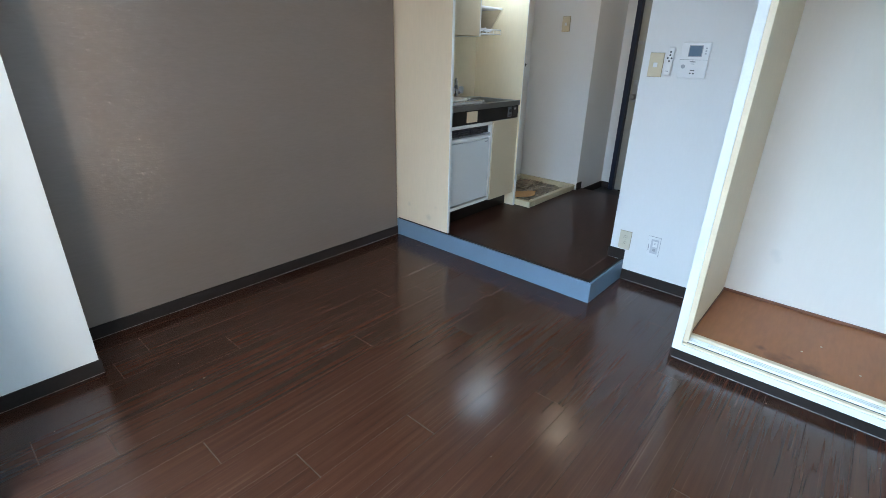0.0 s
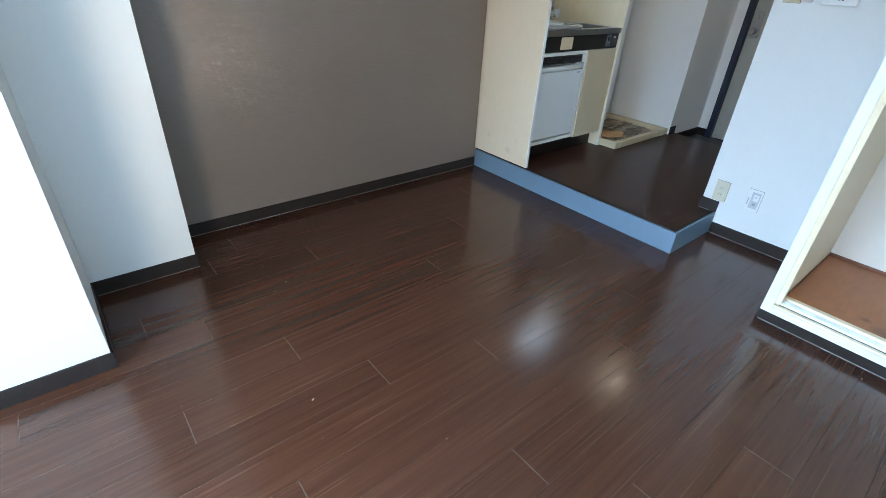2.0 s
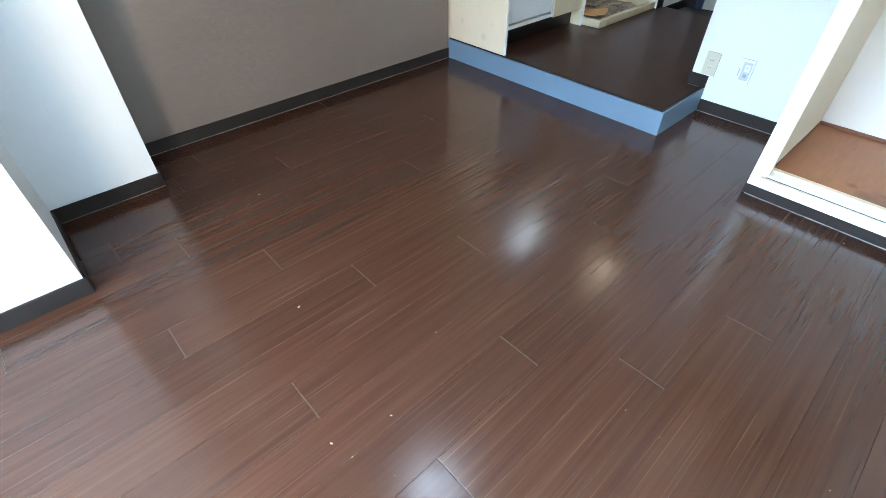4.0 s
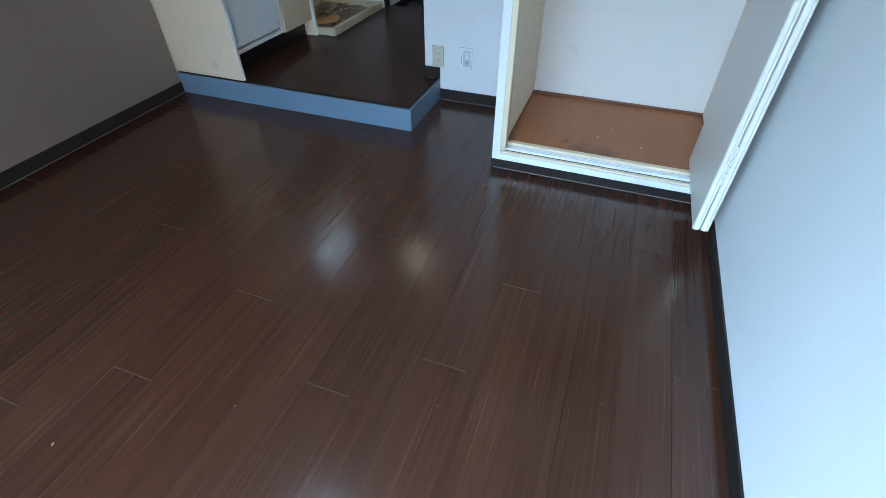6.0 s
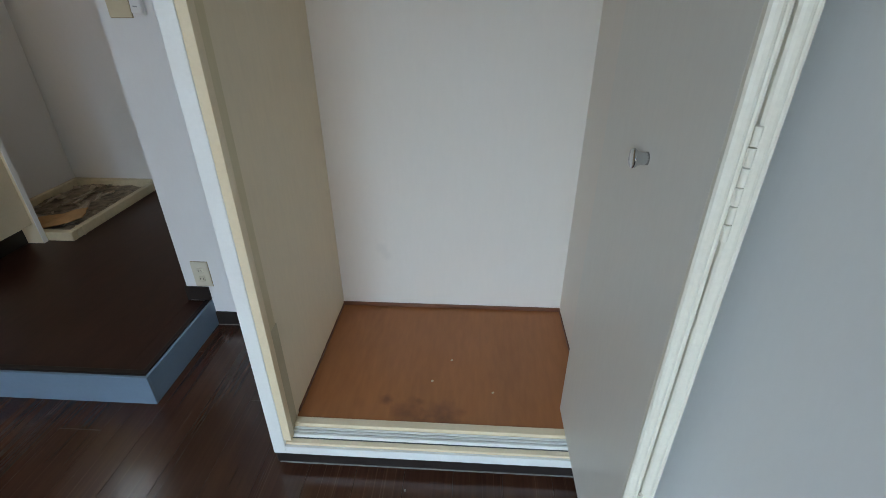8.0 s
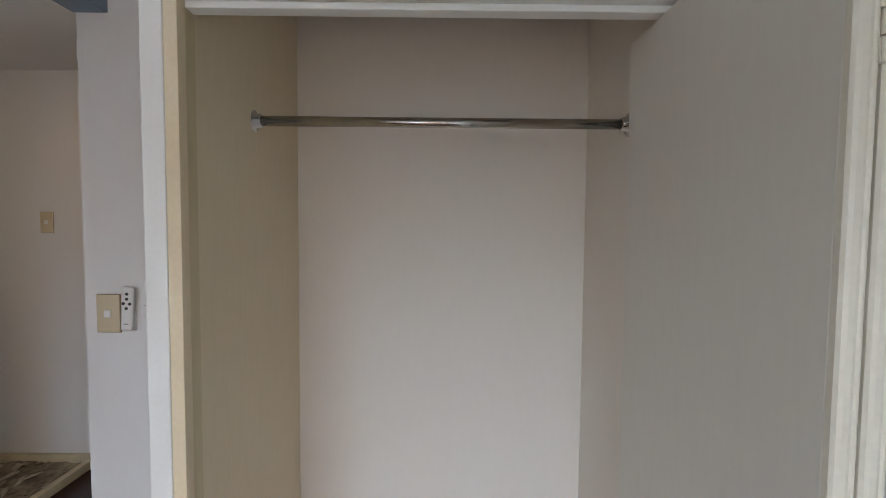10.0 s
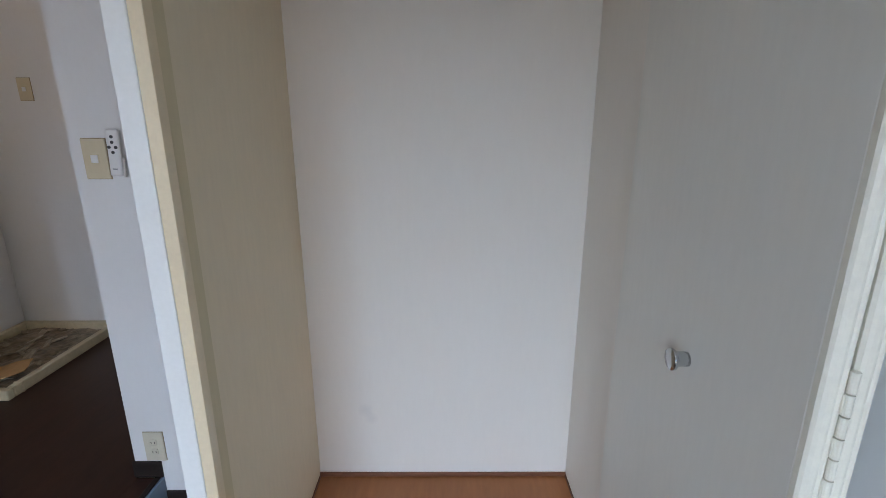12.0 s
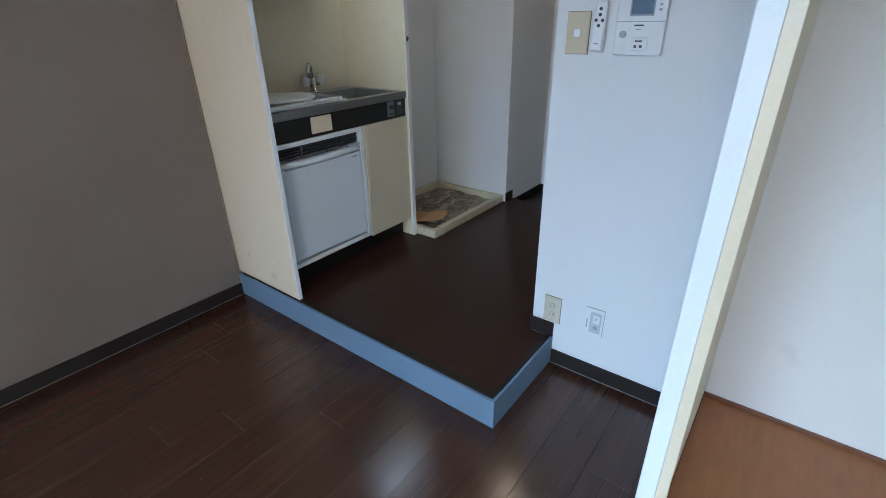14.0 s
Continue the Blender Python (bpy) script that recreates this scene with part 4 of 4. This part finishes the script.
def build_pan():
    p = thing("washing_machine_pan", "yellowed washing machine pan full of dirt and debris", "drain pan", at=(0.33, 1.37, H_STEP))
    x0, x1, y0, y1 = -0.316, 0.306, -0.408, 0.412
    rim = bmesh.new()
    for d in ((x0, x1, y0, y0 + 0.038), (x0, x1, y1 - 0.038, y1), (x0, x0 + 0.038, y0 + 0.038, y1 - 0.038), (x1 - 0.038, x1, y0 + 0.038, y1 - 0.038)):
        box(rim, *d, 0, 0.053, 0.006)
    part("rim", rim, PAN_PLASTIC, p, "yellowed plastic rim")
    for y in (-0.33, 0.31):
        part("clip", box(bmesh.new(), x1 - 0.041, x1 + 0.002, y, y + 0.010, 0.0, 0.0545, 0.001), CREAM_DOOR, p, "paler corner joint")
    bm = bmesh.new()
    bmesh.ops.create_grid(bm, x_segments=40, y_segments=50, size=0.5)
    for v in bm.verts:
        v.co.x *= 0.555
        v.co.y = v.co.y * 0.77
        v.co.z = 0.012 + 0.016 * noise.noise(v.co * 9) + 0.006 * noise.noise(v.co * 34)
    part("dirt", bm, DIRT, p, "grey-brown dirt")
    rng = random.Random(5)
    bm = bmesh.new()
    for _ in range(46):
        s = rng.choice((0.008, 0.012, 0.018, 0.026, 0.04)) * rng.uniform(0.7, 1.2)
        x, y = rng.uniform(x0 + 0.07, x1 - 0.07), rng.uniform(y0 + 0.07, y1 - 0.07)
        m = pose(x, y, 0.022, rng.uniform(-30, 30), rng.uniform(-30, 30), rng.uniform(0, 360))
        box(bm, -s, s, -s * 0.6, s * 0.6, -s * 0.12, s * 0.12, s * 0.06, m, 1)
    tagged(part("debris", bm, RUBBLE, p, "flakes of mortar and plaster"), kind="stuff")
    c = thing("cardboard_piece", "torn piece of brown cardboard lying in the pan", "cardboard", at=(0.43, 1.13, H_STEP + 0.045))
    bm = box(bmesh.new(), -0.115, 0.125, -0.060, 0.068, -0.002, 0.002, 0, pose(0, 0, 0, 8, -5, 25))
    bmesh.ops.subdivide_edges(bm, edges=bm.edges[:], cuts=3, use_grid_fill=True)
    for v in bm.verts:
        v.co += Vector((noise.noise(v.co * 20), noise.noise(v.co * 25 + Vector((3, 1, 2))), 0.6 * noise.noise(v.co * 12))) * 0.017
        v.co.z += 2.2 * max(0.0, v.co.x - 0.05) ** 2
    part("sheet", bm, CARDBOARD, c)


build_pan()


# ---- entrance door ----
def build_entrance():
    d = tagged(new("door_1"), "closed grey-green steel entrance door in a navy frame", "door", "", "structure")
    y = Y_END
    bm = bmesh.new()
    box(bm, 0.745, 0.790, y - 0.03, y + 0.12, -0.02, 2.07, 0.003)
    box(bm, X_HALL - 0.02, X_HALL, y - 0.03, y + 0.12, -0.02, 2.07, 0.003)
    box(bm, 0.790, X_HALL - 0.02, y - 0.03, y + 0.12, 2.02, 2.07, 0.003)
    part("door_frame", bm, NAVY, d, "dark navy steel frame")
    leaf = cube("leaf", DOOR_GREEN, (0.792, X_HALL - 0.022, y + 0.02, y + 0.06, 0.052, 2.018), d, "grey-green steel leaf", 0.002)
    bm = box(bmesh.new(), 0.815, 0.875, y + 0.008, y + 0.02, 0.93, 1.13, 0.004)
    part("lock_plate", bm, STEEL, leaf, "steel lock plate")
    bm = turned(bmesh.new(), [(0.024, 0), (0.024, 0.012), (0.014, 0.016), (0.016, 0.04), (0.026, 0.046), (0.026, 0.066), (0.02, 0.07)], pose(0.845, y + 0.008, 0.98, 90, 0, 0))
    part("door_knob", bm, STEEL, leaf, "round steel knob", True)
    part("thumb_turn", box(bmesh.new(), 0.840, 0.850, y - 0.008, y + 0.008, 1.07, 1.10, 0.002), STEEL, leaf)
    part("chain_guard", box(bmesh.new(), 0.797, 0.845, y + 0.0, y + 0.02, 1.44, 1.47, 0.003), STEEL, leaf, "steel door guard")


build_entrance()


# ---- lamps of the place, and one added in the passage ----
def build_lamps():
    r = thing("ceiling_lamp", "round white ceiling lamp switched on", "lamp", at=(1.44, -1.44, H_ROOM))
    part("base", turned(bmesh.new(), [(0.15, -0.02), (0.15, -0.0005)], pose(0, 0, 0), 40), WHITE_PLASTIC, r)
    part("shade", turned(bmesh.new(), [(0.02, -0.085), (0.11, -0.08), (0.17, -0.06), (0.18, -0.04), (0.175, -0.0205)], pose(0, 0, 0), 48), LAMP_ROOM, r, "glowing white shade", True)
    k = thing("kitchen_lamp", "slim fluorescent kitchen lamp switched on", "lamp", at=(0.42, 0.72, 1.87))
    part("housing", box(bmesh.new(), -0.405, 0.03, -0.19, 0.2, 0.02, 0.05, 0.004), WHITE_PLASTIC, k)
    part("diffuser", box(bmesh.new(), -0.03, 0.03, -0.19, 0.19, -0.02, 0.0195, 0.01), LAMP_KITCHEN, k, "glowing diffuser")
    # added light for the warm floor spot; its drum keeps the ceiling dark
    h = thing("passage_helper_lamp", "unseen passage downlight added for the warm spot on the floor", "lamp", at=(1.02, 1.38, H_HALL))
    part("housing", turned(bmesh.new(), [(0.118, -0.098), (0.125, -0.095), (0.125, -0.004), (0.118, -0.0005)], pose(0, 0, 0), 40), WHITE_PLASTIC, h, "white drum housing")
    part("diffuser", turned(bmesh.new(), [(0.02, -0.112), (0.09, -0.109), (0.112, -0.1035), (0.116, -0.0985)], pose(0, 0, 0), 40), HELPER_HALL, h, "glowing diffuser", True)


build_lamps()


# ---- crumbs on the floor ----
def build_crumbs():
    rng = random.Random(11)
    bm = bmesh.new()
    for _ in range(60):
        x, y = rng.uniform(0.5, 3.1), rng.uniform(-2.6, -0.1)
        s = rng.choice((0.0007, 0.001, 0.001, 0.0013, 0.0018))
        box(bm, -s, s, -s * 0.6, s * 0.6, 0, s * 0.7, s * 0.2, pose(x, y, 0.0, 0, 0, rng.uniform(0, 180)), 1)
    for x, y, s in ((0.756, -1.88, 0.004), (0.717, -1.813, 0.005), (1.918, -2.205, 0.006), (1.985, -2.185, 0.004), (1.832, -1.753, 0.004), (1.962, -2.04, 0.005), (2.396, -1.548, 0.003), (1.433, -2.023, 0.007), (2.60, -0.28, 0.006)):
        s *= 0.7
        box(bm, -s, s, -s * 0.5, s * 0.5, 0, s * 0.6, s * 0.2, pose(x, y, 0.0, 0, 0, rng.uniform(0, 180)), 1)
    tagged(part("floor_crumbs", bm, CRUMB), "pale crumbs of grit scattered on the floor", "crumbs", "", "stuff")
    bm = bmesh.new()
    for x, y in ((2.657, 0.052), (2.866, 0.009), (2.72, 0.16)):
        s = 0.004
        box(bm, -s, s, -s * 0.7, s * 0.7, 0, s, s * 0.2, pose(x, y, CZ, 0, 0, 40), 1)
    tagged(part("closet_crumbs", bm, GRIT), "pale crumbs on the closet floor", "crumbs", "", "stuff")


build_crumbs()


# ---- flooring planks ----
def build_planks():
    """Strips along y, each cut where its end joint lies; one board is 1.65 m long."""
    joint = {0: -1.363, 1: -2.19, 2: -0.888, 3: -1.612, 4: -2.027, 5: -1.407, 6: -0.992, 7: -1.831, 8: -1.728, 9: -0.62, 10: -1.205,
             -1: -1.772, -2: -2.384, -3: -1.974, -4: -1.15, -5: -2.2, -6: -0.75, -7: -1.6, -8: -0.4, -9: -1.9, -10: -1.1}
    floor = bpy.data.objects["floor"]
    pitch, gap = 0.1514, 0.0004
    shared = {}
    for k, y in joint.items():
        xa, xb = max(1.531 + k * pitch, X_GREY), min(1.531 + (k + 1) * pitch, X_RIGHT)
        if xb - xa < 0.01:
            continue
        ends = [y + i * 1.65 for i in range(-3, 4)]
        ends = [Y_BACK] + [e for e in ends if Y_BACK + 0.05 < e < 0.42] + [0.47]
        for a, b in zip(ends, ends[1:]):
            key = (round(xb - xa, 3), round(b - a, 3))
            if key not in shared:
                w, d, c, ce = (xb - xa) / 2 - gap, (b - a) / 2 - gap * 1.4, 0.0005, 0.0012
                vs = [(-w, -d, -0.01), (w, -d, -0.01), (w, d, -0.01), (-w, d, -0.01), (-w, -d, -c), (w, -d, -c), (w, d, -c), (-w, d, -c), (-w + c, -d + ce, 0), (w - c, -d + ce, 0), (w - c, d - ce, 0), (-w + c, d - ce, 0)]
                fs = [(8, 9, 10, 11)] + [(i, (i + 1) % 4, 4 + (i + 1) % 4, 4 + i) for i in range(4)] + [(4 + i, 4 + (i + 1) % 4, 8 + (i + 1) % 4, 8 + i) for i in range(4)]
                me = bpy.data.meshes.new("plank")
                me.from_pydata(vs, [], fs)
                me.materials.append(FLOORING)
                me.materials.append(WORN_EDGE)
                me.polygons[5].material_index = me.polygons[6].material_index = me.polygons[7].material_index = 1
                shared[key] = me
            ob = new("plank", shared[key])
            ob.location = ((xa + xb) / 2, (a + b) / 2, 0)
            ob.parent = floor


build_planks()
